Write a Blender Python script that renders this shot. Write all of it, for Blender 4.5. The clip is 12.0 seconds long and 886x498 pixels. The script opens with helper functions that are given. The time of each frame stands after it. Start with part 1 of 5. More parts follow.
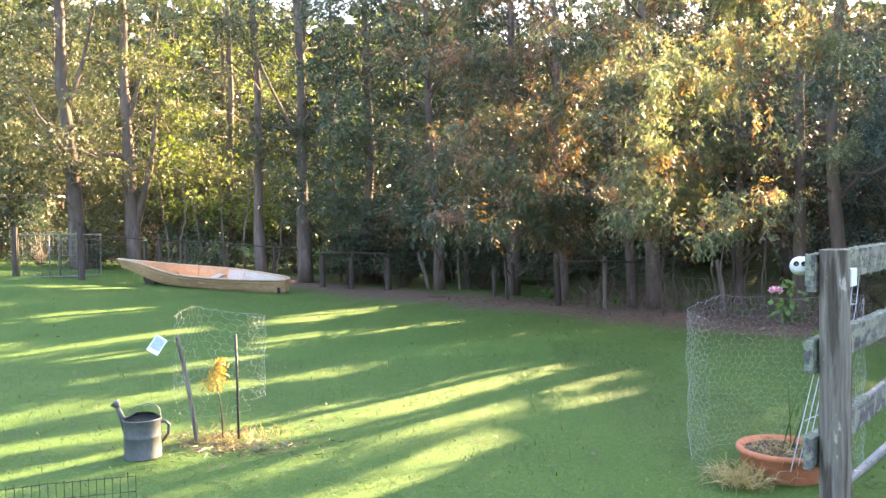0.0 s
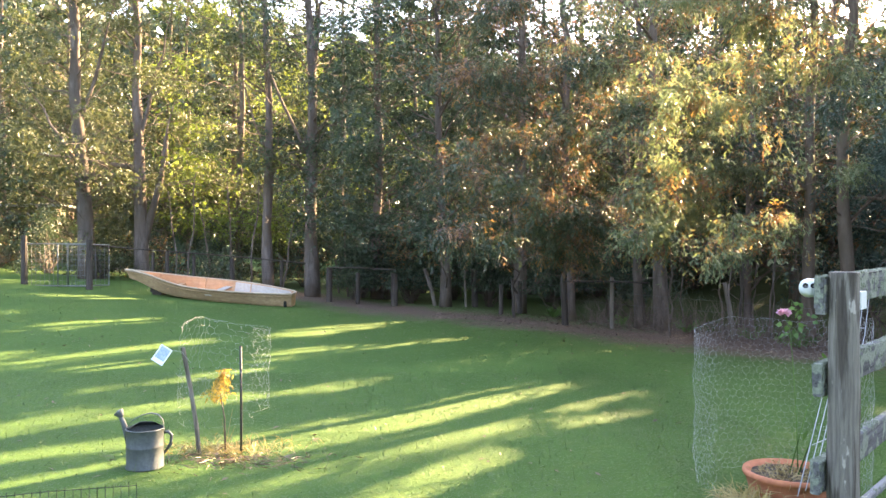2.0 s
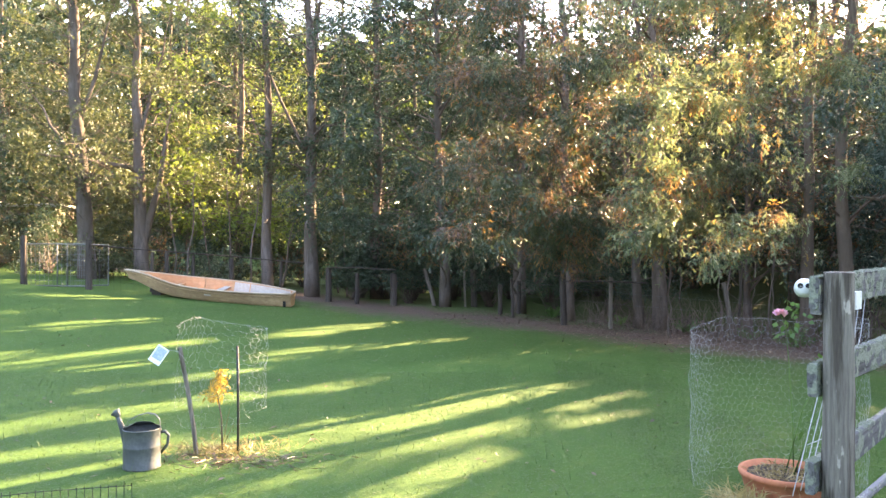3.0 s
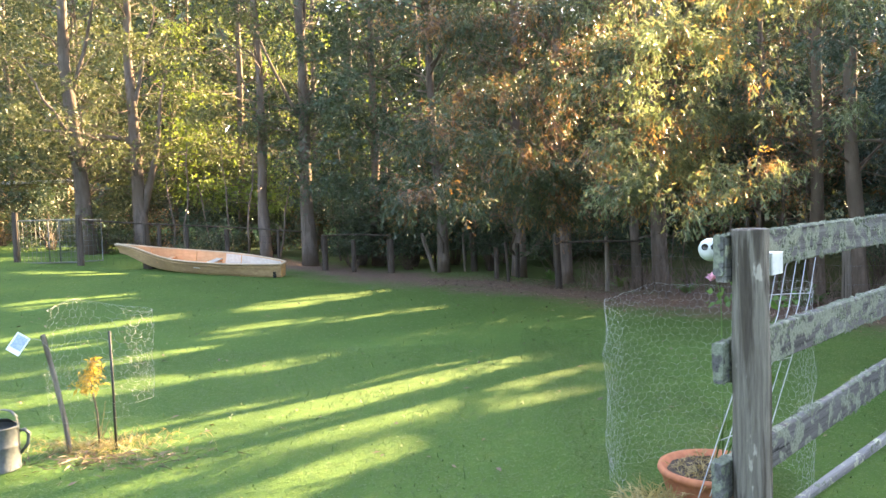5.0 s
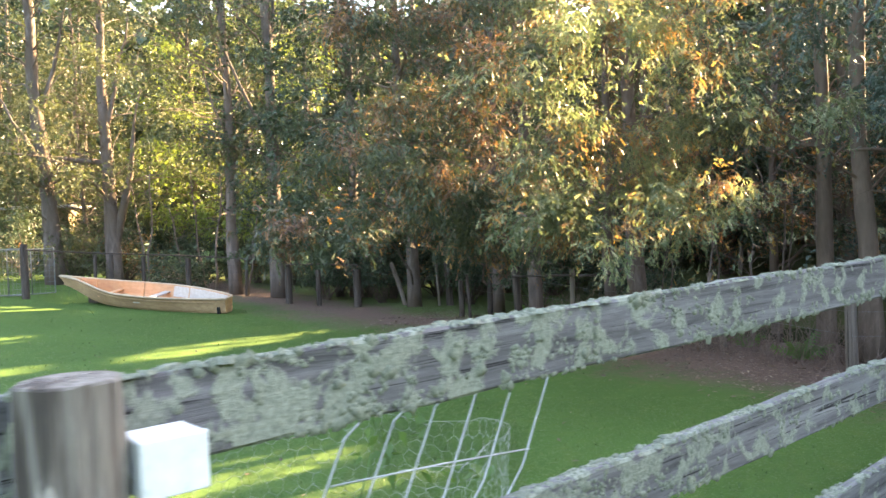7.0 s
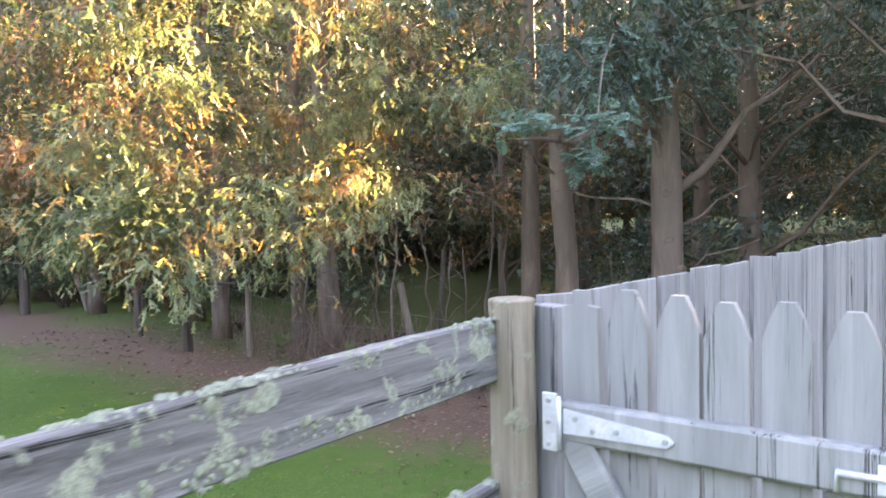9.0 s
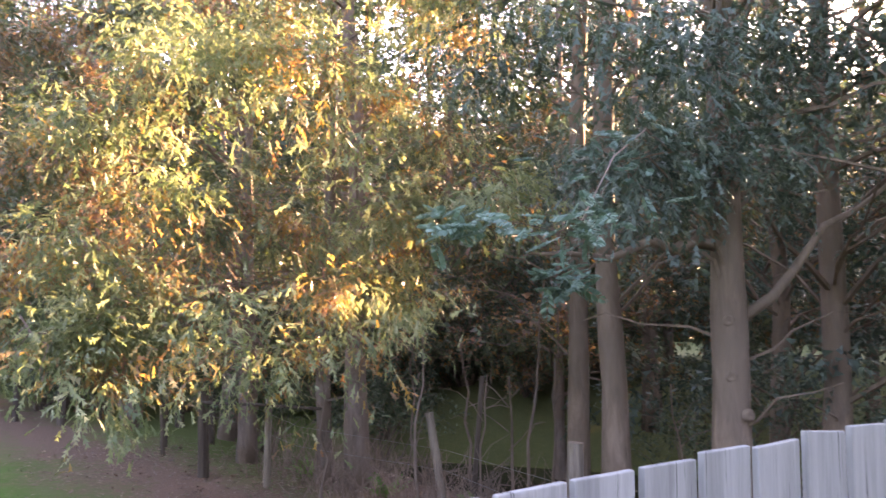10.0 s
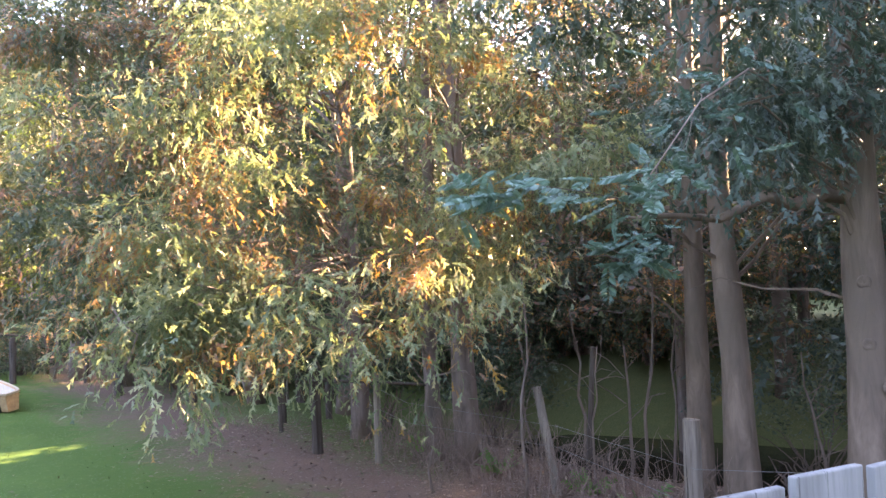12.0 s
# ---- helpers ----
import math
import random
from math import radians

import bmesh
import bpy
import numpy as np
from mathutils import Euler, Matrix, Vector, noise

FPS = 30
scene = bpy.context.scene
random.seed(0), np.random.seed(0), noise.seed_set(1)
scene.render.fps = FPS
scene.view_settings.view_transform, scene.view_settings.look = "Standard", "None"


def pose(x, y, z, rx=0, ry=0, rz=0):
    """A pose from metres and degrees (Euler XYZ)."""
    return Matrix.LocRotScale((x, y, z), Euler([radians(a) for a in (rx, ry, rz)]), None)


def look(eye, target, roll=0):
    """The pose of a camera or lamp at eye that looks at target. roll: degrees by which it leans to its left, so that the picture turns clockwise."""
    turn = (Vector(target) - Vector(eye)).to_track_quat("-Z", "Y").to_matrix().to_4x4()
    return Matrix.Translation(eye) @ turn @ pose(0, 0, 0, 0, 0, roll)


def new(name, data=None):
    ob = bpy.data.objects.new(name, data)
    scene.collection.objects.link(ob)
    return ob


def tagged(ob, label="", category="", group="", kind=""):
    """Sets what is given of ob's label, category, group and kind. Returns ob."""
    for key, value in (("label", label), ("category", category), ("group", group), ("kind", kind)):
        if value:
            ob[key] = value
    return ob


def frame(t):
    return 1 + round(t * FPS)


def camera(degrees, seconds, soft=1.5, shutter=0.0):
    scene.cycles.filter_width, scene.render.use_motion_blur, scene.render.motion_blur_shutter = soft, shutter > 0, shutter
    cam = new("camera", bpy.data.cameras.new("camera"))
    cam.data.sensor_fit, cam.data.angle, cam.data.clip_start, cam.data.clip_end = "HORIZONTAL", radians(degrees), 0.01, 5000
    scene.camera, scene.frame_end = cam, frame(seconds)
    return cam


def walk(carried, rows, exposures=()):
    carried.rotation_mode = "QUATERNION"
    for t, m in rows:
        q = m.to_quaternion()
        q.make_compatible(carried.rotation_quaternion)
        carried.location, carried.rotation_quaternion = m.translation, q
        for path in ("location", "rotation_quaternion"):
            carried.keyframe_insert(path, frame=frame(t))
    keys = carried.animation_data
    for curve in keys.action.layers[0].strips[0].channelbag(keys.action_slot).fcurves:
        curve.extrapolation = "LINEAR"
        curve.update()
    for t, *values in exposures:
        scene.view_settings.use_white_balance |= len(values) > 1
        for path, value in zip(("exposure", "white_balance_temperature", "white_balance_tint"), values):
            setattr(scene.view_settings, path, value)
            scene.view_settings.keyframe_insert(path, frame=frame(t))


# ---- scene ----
cam = camera(57.89, 12.0, 1.45, 0.22)
PATH = [
    (0, (0.453, 1.395, 1.582), (0.497, 3.394, 1.522), -1.02),
    (0.5, (0.456, 1.393, 1.575), (0.493, 3.392, 1.538), -0.69),
    (1, (0.456, 1.386, 1.575), (0.489, 3.386, 1.547), -0.33),
    (1.5, (0.456, 1.391, 1.576), (0.484, 3.391, 1.555), -0.06),
    (2, (0.454, 1.404, 1.566), (0.480, 3.404, 1.550), 0.10),
    (2.5, (0.466, 1.408, 1.563), (0.494, 3.408, 1.547), 0.13),
    (3, (0.481, 1.399, 1.567), (0.506, 3.399, 1.551), 0.10),
    (3.2, (0.501, 1.400, 1.563), (0.524, 3.400, 1.549), 0.09),
    (4.8, (1.296, 1.991, 1.531), (1.231, 3.987, 1.423), -1.90),
    (5, (1.441, 2.165, 1.553), (1.370, 4.161, 1.446), -1.85),
    (5.2, (1.567, 2.352, 1.564), (1.490, 4.347, 1.455), -1.95),
    (5.5, (1.790, 2.655, 1.582), (1.707, 4.650, 1.473), -1.90),
    (6, (2.368, 3.324, 1.591), (2.236, 5.318, 1.527), -1.16),
    (6.5, (2.798, 3.913, 1.611), (2.603, 5.902, 1.557), -1.57),
    (6.6, (2.845, 4.063, 1.624), (2.639, 6.051, 1.568), -2.13),
    (6.7, (2.977, 4.168, 1.623), (2.740, 6.153, 1.577), -2.29),
    (8.3, (4.349, 5.855, 1.660), (4.332, 7.850, 1.522), -1.38),
    (8.4, (4.474, 6.008, 1.666), (4.502, 8.004, 1.539), -1.12),
    (8.5, (4.542, 6.112, 1.682), (4.655, 8.105, 1.557), -0.73),
    (8.7, (4.759, 6.349, 1.688), (4.963, 8.335, 1.560), -1.22),
    (9, (5.044, 6.619, 1.738), (5.284, 8.601, 1.626), -1.33),
    (9.3, (5.233, 6.898, 1.760), (5.496, 8.881, 1.762), 0.06),
    (9.5, (5.327, 7.085, 1.756), (5.561, 9.069, 1.838), 1.14),
    (10, (5.600, 7.437, 1.780), (5.639, 9.429, 1.958), 0.33),
    (10.5, (5.744, 7.605, 1.799), (5.536, 9.585, 1.995), 1.10),
    (11, (5.808, 7.710, 1.806), (5.547, 9.689, 1.937), -1.12),
    (11.5, (5.809, 7.732, 1.799), (5.530, 9.710, 1.906), -1.58),
    (12, (5.807, 7.773, 1.826), (5.542, 9.753, 1.927), -1.83),
]
walk(cam, [(t, look(eye, target, roll)) for t, eye, target, roll in PATH], [(0, 4.4, 7400, 25), (1.5, 4.25, 7500, 23), (3.2, 4.35, 7500, 25), (5, 4.3, 7900, 20), (6.7, 4.35, 7900, 20), (8.3, 5.05, 8100, 26), (9.5, 5.02, 8500, 36), (10.3, 4.68, 8200, 42), (11.0, 4.68, 7800, 37), (12, 4.82, 7500, 34)])

# ---- light ----
SUN_AZ, SUN_EL = radians(46.0), radians(21.0)
SUN = Vector((math.sin(SUN_AZ) * math.cos(SUN_EL), math.cos(SUN_AZ) * math.cos(SUN_EL), math.sin(SUN_EL)))
world = bpy.data.worlds.new("sky")
scene.world = world
world.use_nodes = True
wn = world.node_tree.nodes
sky = wn.new("ShaderNodeTexSky")
sky.sky_type, sky.sun_disc = "NISHITA", False
sky.sun_elevation, sky.sun_rotation = SUN_EL, SUN_AZ
sky.air_density, sky.dust_density = 1.0, 1.5
world.node_tree.links.new(sky.outputs[0], wn["Background"].inputs[0])
wn["Background"].inputs[1].default_value = 0.12
sun_data = bpy.data.lights.new("sun", "SUN")
sun_data.energy, sun_data.angle, sun_data.color = 5.0, radians(0.53), (1.0, 0.80, 0.49)
sun = new("sun", sun_data)
sun.matrix_world = look(SUN * 60, (0, 0, 0))


# ---- materials ----
def clear_tree(name):
    m = bpy.data.materials.new(name)
    m.use_nodes = True
    nt = m.node_tree
    nt.nodes.clear()
    out = nt.nodes.new("ShaderNodeOutputMaterial")
    return m, nt, out


def nd(nt, kind, ins=None, **props):
    n = nt.nodes.new(kind)
    for k, v in props.items():
        setattr(n, k, v)
    for k, v in (ins or {}).items():
        if isinstance(v, bpy.types.NodeSocket):
            nt.links.new(v, n.inputs[k])
        else:
            n.inputs[k].default_value = v
    return n


def ramp(nt, fac, stops, mode="LINEAR"):
    r = nd(nt, "ShaderNodeValToRGB", {0: fac})
    r.color_ramp.interpolation = mode
    el = r.color_ramp.elements
    while len(el) < len(stops):
        el.new(0.5)
    for e, (p, c) in zip(el, stops):
        e.position, e.color = p, (*c, 1) if len(c) == 3 else c
    return r.outputs[0]


def mixc(nt, fac, a, b, blend="MIX"):
    n = nt.nodes.new("ShaderNodeMix")
    n.data_type, n.blend_type = "RGBA", blend
    for k, v in ((0, fac), (6, a), (7, b)):
        if isinstance(v, bpy.types.NodeSocket):
            nt.links.new(v, n.inputs[k])
        else:
            n.inputs[k].default_value = (*v, 1) if isinstance(v, tuple) else v
    return n.outputs[2]


def noise_tex(nt, vec, scale, detail=4.0, rough=0.55, dist=0.0):
    n = nd(nt, "ShaderNodeTexNoise", {"Vector": vec, "Scale": scale, "Detail": detail, "Roughness": rough, "Distortion": dist})
    return n.outputs[0]


def coords(nt, scale=(1, 1, 1), world_space=False):
    if world_space:
        src = nd(nt, "ShaderNodeNewGeometry").outputs["Position"]
    else:
        src = nd(nt, "ShaderNodeTexCoord").outputs["Object"]
    return nd(nt, "ShaderNodeMapping", {"Vector": src, "Scale": scale}).outputs[0]


def finish(nt, out, color, rough, bump=None, strength=0.4, dist=0.01, metal=0.0, spec=0.4):
    p = nd(nt, "ShaderNodeBsdfPrincipled", {"Metallic": metal, "Specular IOR Level": spec})
    for k, v in (("Base Color", color), ("Roughness", rough)):
        if isinstance(v, bpy.types.NodeSocket):
            nt.links.new(v, p.inputs[k])
        else:
            p.inputs[k].default_value = (*v, 1) if isinstance(v, tuple) else v
    if bump is not None:
        b = nd(nt, "ShaderNodeBump", {"Height": bump, "Strength": strength, "Distance": dist})
        nt.links.new(b.outputs[0], p.inputs["Normal"])
    nt.links.new(p.outputs[0], out.inputs[0])


def plain_mat(name, c1, c2, scale=8.0, rough=0.6, metal=0.0, bump=0.3, stretch=(1, 1, 1), spec=0.4, dist=0.004):
    """Two colours blended by noise at two scales, with a fine relief."""
    m, nt, out = clear_tree(name)
    v = coords(nt, stretch)
    big, fine = noise_tex(nt, v, scale), noise_tex(nt, v, scale * 6, 5)
    f = nd(nt, "ShaderNodeMath", {0: big, 1: fine}, operation="MULTIPLY").outputs[0]
    col = ramp(nt, f, [(0.12, c1), (0.42, c2)])
    r = ramp(nt, fine, [(0.3, (rough - 0.1,) * 3), (0.7, (min(1, rough + 0.12),) * 3)])
    finish(nt, out, col, r, fine, bump, dist, metal, spec)
    return m


def leaf_mat(name, stops, trans=0.45, patch=None, patch_amount=0.5):
    """Leaves: a colour of its own for each leaf, light shining through, and patches of another colour."""
    m, nt, out = clear_tree(name)
    rnd = nd(nt, "ShaderNodeNewGeometry").outputs["Random Per Island"]
    pos = coords(nt, world_space=True)
    clump = ramp(nt, noise_tex(nt, pos, 3.4, 2), [(0.34, (0, 0, 0)), (0.66, (1, 1, 1))])
    col = ramp(nt, mixc(nt, 0.55, rnd, clump), stops)
    if patch:
        n = noise_tex(nt, pos, 1.9, 2)
        rnd2 = nd(nt, "ShaderNodeMath", {0: rnd, 1: 7.31}, operation="MULTIPLY").outputs[0]
        rnd2 = nd(nt, "ShaderNodeMath", {0: rnd2}, operation="FRACT").outputs[0]
        s = nd(nt, "ShaderNodeMath", {0: n, 1: nd(nt, "ShaderNodeMath", {0: rnd2, 1: 0.16}, operation="MULTIPLY").outputs[0]}, operation="ADD").outputs[0]
        f = ramp(nt, s, [(0.70 - 0.2 * patch_amount, (0, 0, 0)), (0.78 - 0.2 * patch_amount, (1, 1, 1))])
        col = mixc(nt, f, col, ramp(nt, rnd2, patch))
    # Wide noise paints lighter and darker areas into the leaf colour
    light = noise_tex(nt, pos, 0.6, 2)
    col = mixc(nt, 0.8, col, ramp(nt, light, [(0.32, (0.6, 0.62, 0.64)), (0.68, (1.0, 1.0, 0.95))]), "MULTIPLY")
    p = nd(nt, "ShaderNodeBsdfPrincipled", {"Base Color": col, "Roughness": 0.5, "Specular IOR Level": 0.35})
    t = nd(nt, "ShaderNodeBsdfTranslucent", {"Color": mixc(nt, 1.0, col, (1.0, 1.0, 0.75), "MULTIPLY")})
    mix = nd(nt, "ShaderNodeMixShader", {0: trans, 1: p.outputs[0], 2: t.outputs[0]})
    nt.links.new(mix.outputs[0], out.inputs[0])
    return m


def bark_mat(name, c1, c2, c3, scale=9.0):
    m, nt, out = clear_tree(name)
    v = coords(nt, (1, 1, 0.22))
    a = noise_tex(nt, v, scale, 6, 0.65, 0.6)
    b = noise_tex(nt, coords(nt, (1, 1, 0.6)), 2.2, 3)
    col = mixc(nt, ramp(nt, b, [(0.42, (0, 0, 0)), (0.62, (1, 1, 1))]), ramp(nt, a, [(0.3, c1), (0.65, c2)]), c3)
    finish(nt, out, col, 0.9, a, 0.8, 0.02, spec=0.15)
    return m


def old_wood(name, dark, light, lichen=0.0, axis=0, lichen_col=(0.44, 0.45, 0.32), grain=26.0, fade=0.0):
    """Weathered timber whose grain runs along one of its own axes; lichen: how much of it is overgrown."""
    m, nt, out = clear_tree(name)
    st = [1.0, 1.0, 1.0]
    st[axis] = 0.06
    rnd = nd(nt, "ShaderNodeObjectInfo").outputs["Random"]
    base = nd(nt, "ShaderNodeTexCoord").outputs["Object"]
    off = nd(nt, "ShaderNodeVectorMath", {0: base, 1: nd(nt, "ShaderNodeCombineXYZ", {0: rnd, 1: rnd, 2: rnd}).outputs[0]}, operation="ADD").outputs[0]
    v = nd(nt, "ShaderNodeMapping", {"Vector": off, "Scale": tuple(st)}).outputs[0]
    g = noise_tex(nt, v, grain, 6, 0.7, 0.4)
    s = noise_tex(nt, v, 7.0, 3)
    col = ramp(nt, g, [(0.28, dark), (0.66, light)])
    col = mixc(nt, ramp(nt, s, [(0.4, (0, 0, 0)), (0.7, (0.5, 0.5, 0.5))]), col, tuple(0.6 * c for c in dark))
    col = mixc(nt, 0.35, col, ramp(nt, rnd, [(0, (0.72, 0.72, 0.74)), (1, (1.0, 1.0, 1.0))]), "MULTIPLY")
    h = g
    st[axis] = 0.025
    crack = noise_tex(nt, nd(nt, "ShaderNodeMapping", {"Vector": off, "Scale": tuple(st)}).outputs[0], 34.0, 5, 0.75, 0.8)
    cf = ramp(nt, crack, [(0.36, (1, 1, 1)), (0.41, (0, 0, 0))])
    col = mixc(nt, cf, col, tuple(0.3 * c for c in dark))
    if lichen:
        l1 = noise_tex(nt, off, 11.0, 5, 0.62, 0.3)
        l2 = noise_tex(nt, off, 75.0, 4, 0.7)
        if fade:
            along = nd(nt, "ShaderNodeSeparateXYZ", {0: base}).outputs[axis]
            less = nd(nt, "ShaderNodeMapRange", {0: along, 1: 0.0, 2: 4.2, 3: 0.03, 4: -0.5 * fade}).outputs[0]
            l1 = nd(nt, "ShaderNodeMath", {0: l1, 1: less}, operation="ADD").outputs[0]
        f = ramp(nt, l1, [(0.61 - 0.22 * lichen, (0, 0, 0)), (0.67 - 0.22 * lichen, (0.9, 0.9, 0.9))])
        col = mixc(nt, f, col, ramp(nt, l2, [(0.3, tuple(0.5 * c for c in lichen_col)), (0.6, lichen_col)]))
        h = nd(nt, "ShaderNodeMath", {0: g, 1: nd(nt, "ShaderNodeMath", {0: f, 1: l2}, operation="MULTIPLY").outputs[0]}, operation="ADD").outputs[0]
    finish(nt, out, col, 0.88, h, 0.7, 0.006, spec=0.2)
    return m


def post_mat():
    """Old round post: grey-brown, with long dark stains, fine cracks and pale worn spots."""
    m, nt, out = clear_tree("grey_brown_post")
    v = coords(nt, (1, 1, 0.07))
    g = noise_tex(nt, v, 42, 6, 0.7, 0.3)
    st = noise_tex(nt, coords(nt, (1, 1, 0.10)), 13, 4, 0.6, 0.5)
    sp = noise_tex(nt, coords(nt, (1, 1, 0.35)), 22, 3, 0.5)
    col = ramp(nt, g, [(0.25, (0.085, 0.075, 0.064)), (0.45, (0.135, 0.121, 0.10)), (0.7, (0.22, 0.203, 0.172))])
    col = mixc(nt, ramp(nt, st, [(0.49, (0, 0, 0)), (0.58, (0.9, 0.9, 0.9))]), col, ramp(nt, g, [(0.3, (0.026, 0.021, 0.017)), (0.7, (0.08, 0.065, 0.052))]))
    col = mixc(nt, ramp(nt, sp, [(0.66, (0, 0, 0)), (0.71, (0.8, 0.8, 0.8))]), col, (0.36, 0.33, 0.28))
    h = nd(nt, "ShaderNodeMath", {0: g, 1: st}, operation="SUBTRACT").outputs[0]
    finish(nt, out, col, 0.85, h, 0.9, 0.008, spec=0.2)
    return m


def ground_mat():
    """Mown grass that gives way to brown leaf litter below the trees."""
    m, nt, out = clear_tree("lawn")
    pos = coords(nt, world_space=True)
    fine, mid, big = noise_tex(nt, pos, 60, 4), noise_tex(nt, pos, 7.0, 5), noise_tex(nt, pos, 0.7, 3)
    grass = ramp(nt, fine, [(0.25, (0.034, 0.074, 0.014)), (0.5, (0.045, 0.094, 0.018)), (0.75, (0.062, 0.115, 0.023))])
    grass = mixc(nt, ramp(nt, mid, [(0.5, (0, 0, 0)), (0.75, (0.45, 0.45, 0.45))]), grass, (0.09, 0.125, 0.026))
    grass = mixc(nt, 0.6, grass, ramp(nt, big, [(0.35, (0.7, 0.75, 0.7)), (0.65, (1.0, 1.0, 1.0))]), "MULTIPLY")
    litter = ramp(nt, fine, [(0.25, (0.04, 0.028, 0.022)), (0.5, (0.10, 0.066, 0.05)), (0.75, (0.18, 0.122, 0.093))])
    sep = nd(nt, "ShaderNodeSeparateXYZ", {0: pos})
    ax = nd(nt, "ShaderNodeMath", {0: sep.outputs[0], 1: 1.05}, operation="MULTIPLY").outputs[0]
    s = nd(nt, "ShaderNodeMath", {0: ax, 1: sep.outputs[1]}, operation="ADD").outputs[0]
    e = nd(nt, "ShaderNodeMath", {0: nd(nt, "ShaderNodeMath", {0: mid, 1: big}, operation="ADD").outputs[0], 1: 3.2}, operation="MULTIPLY").outputs[0]
    s = nd(nt, "ShaderNodeMath", {0: s, 1: e}, operation="ADD").outputs[0]
    mask = nd(nt, "ShaderNodeMapRange", {0: s, 1: 20.5, 2: 22.4, 3: 0.0, 4: 1.0}).outputs[0]
    back = nd(nt, "ShaderNodeMapRange", {0: s, 1: 27.6, 2: 29.6, 3: 1.0, 4: 0.4}).outputs[0]
    mask = nd(nt, "ShaderNodeMath", {0: mask, 1: back}, operation="MULTIPLY").outputs[0]
    weeds = nd(nt, "ShaderNodeMapRange", {0: s, 1: 23.4, 2: 24.8, 3: 0.0, 4: 0.75}).outputs[0]
    only = nd(nt, "ShaderNodeMapRange", {0: sep.outputs[0], 1: 3.4, 2: 5.0, 3: 1.0, 4: 0.0}).outputs[0]
    weeds = nd(nt, "ShaderNodeMath", {0: weeds, 1: only}, operation="MULTIPLY").outputs[0]
    mask = nd(nt, "ShaderNodeMath", {0: mask, 1: nd(nt, "ShaderNodeMath", {0: 1.0, 1: weeds}, operation="SUBTRACT").outputs[0]}, operation="MULTIPLY").outputs[0]
    col = mixc(nt, mask, grass, litter)
    finish(nt, out, col, 0.9, fine, 0.4, 0.012, spec=0.15)
    return m


G = (0.07, 0.11, 0.025)
M_ground = ground_mat()
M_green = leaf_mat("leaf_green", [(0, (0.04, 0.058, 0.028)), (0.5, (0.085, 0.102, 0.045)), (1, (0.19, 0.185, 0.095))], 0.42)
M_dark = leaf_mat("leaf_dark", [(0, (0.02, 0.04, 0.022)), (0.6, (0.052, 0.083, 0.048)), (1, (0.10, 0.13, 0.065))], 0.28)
# Lighter, yellower leaf colour: sunlight on the far crowns put into the leaves
M_sunlit_lime = leaf_mat("leaf_sunlit_lime", [(0, (0.09, 0.14, 0.03)), (0.5, (0.16, 0.215, 0.045)), (1, (0.25, 0.28, 0.07))], 0.5)
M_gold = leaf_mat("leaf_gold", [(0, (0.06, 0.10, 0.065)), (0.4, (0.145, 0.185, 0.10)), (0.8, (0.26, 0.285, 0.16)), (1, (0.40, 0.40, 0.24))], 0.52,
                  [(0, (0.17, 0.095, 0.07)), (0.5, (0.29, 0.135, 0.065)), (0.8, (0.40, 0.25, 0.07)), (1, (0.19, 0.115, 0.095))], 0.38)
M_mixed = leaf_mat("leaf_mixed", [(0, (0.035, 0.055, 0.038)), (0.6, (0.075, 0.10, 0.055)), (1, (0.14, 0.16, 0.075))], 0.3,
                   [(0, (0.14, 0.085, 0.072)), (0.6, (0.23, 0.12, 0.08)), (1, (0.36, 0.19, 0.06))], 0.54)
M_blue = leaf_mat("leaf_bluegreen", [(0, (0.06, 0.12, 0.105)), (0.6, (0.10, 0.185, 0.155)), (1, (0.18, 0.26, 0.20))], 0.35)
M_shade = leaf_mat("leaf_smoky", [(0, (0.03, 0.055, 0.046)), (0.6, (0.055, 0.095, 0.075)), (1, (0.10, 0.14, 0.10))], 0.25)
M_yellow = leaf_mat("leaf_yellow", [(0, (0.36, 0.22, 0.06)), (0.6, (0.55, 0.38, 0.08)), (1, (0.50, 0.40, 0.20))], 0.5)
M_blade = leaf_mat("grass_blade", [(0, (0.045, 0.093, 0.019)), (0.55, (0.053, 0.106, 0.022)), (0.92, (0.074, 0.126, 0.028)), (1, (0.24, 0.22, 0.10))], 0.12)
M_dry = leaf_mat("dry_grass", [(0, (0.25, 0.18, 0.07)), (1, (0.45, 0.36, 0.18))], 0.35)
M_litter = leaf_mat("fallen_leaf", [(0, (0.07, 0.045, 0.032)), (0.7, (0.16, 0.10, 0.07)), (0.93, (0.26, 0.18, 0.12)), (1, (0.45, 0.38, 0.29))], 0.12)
M_bark = bark_mat("bark_grey", (0.06, 0.048, 0.042), (0.17, 0.135, 0.115), (0.12, 0.09, 0.07))
M_bark_pale = bark_mat("bark_pale", (0.055, 0.044, 0.037), (0.15, 0.124, 0.105), (0.09, 0.068, 0.053))
M_bark_red = bark_mat("bark_brown", (0.062, 0.047, 0.037), (0.165, 0.125, 0.096), (0.105, 0.082, 0.063))
M_twig = plain_mat("twig", (0.045, 0.034, 0.027), (0.12, 0.09, 0.07), 12, 0.9)
M_tangle = plain_mat("dead_stem", (0.07, 0.048, 0.038), (0.19, 0.14, 0.11), 10, 0.9)
M_rail = old_wood("lichen_rail", (0.032, 0.031, 0.029), (0.185, 0.185, 0.18), 0.58, 0, (0.22, 0.245, 0.185), fade=0.16)
M_rail_bare = old_wood("grey_rail", (0.085, 0.084, 0.083), (0.26, 0.257, 0.25), 0.22, 0)
M_post = post_mat()
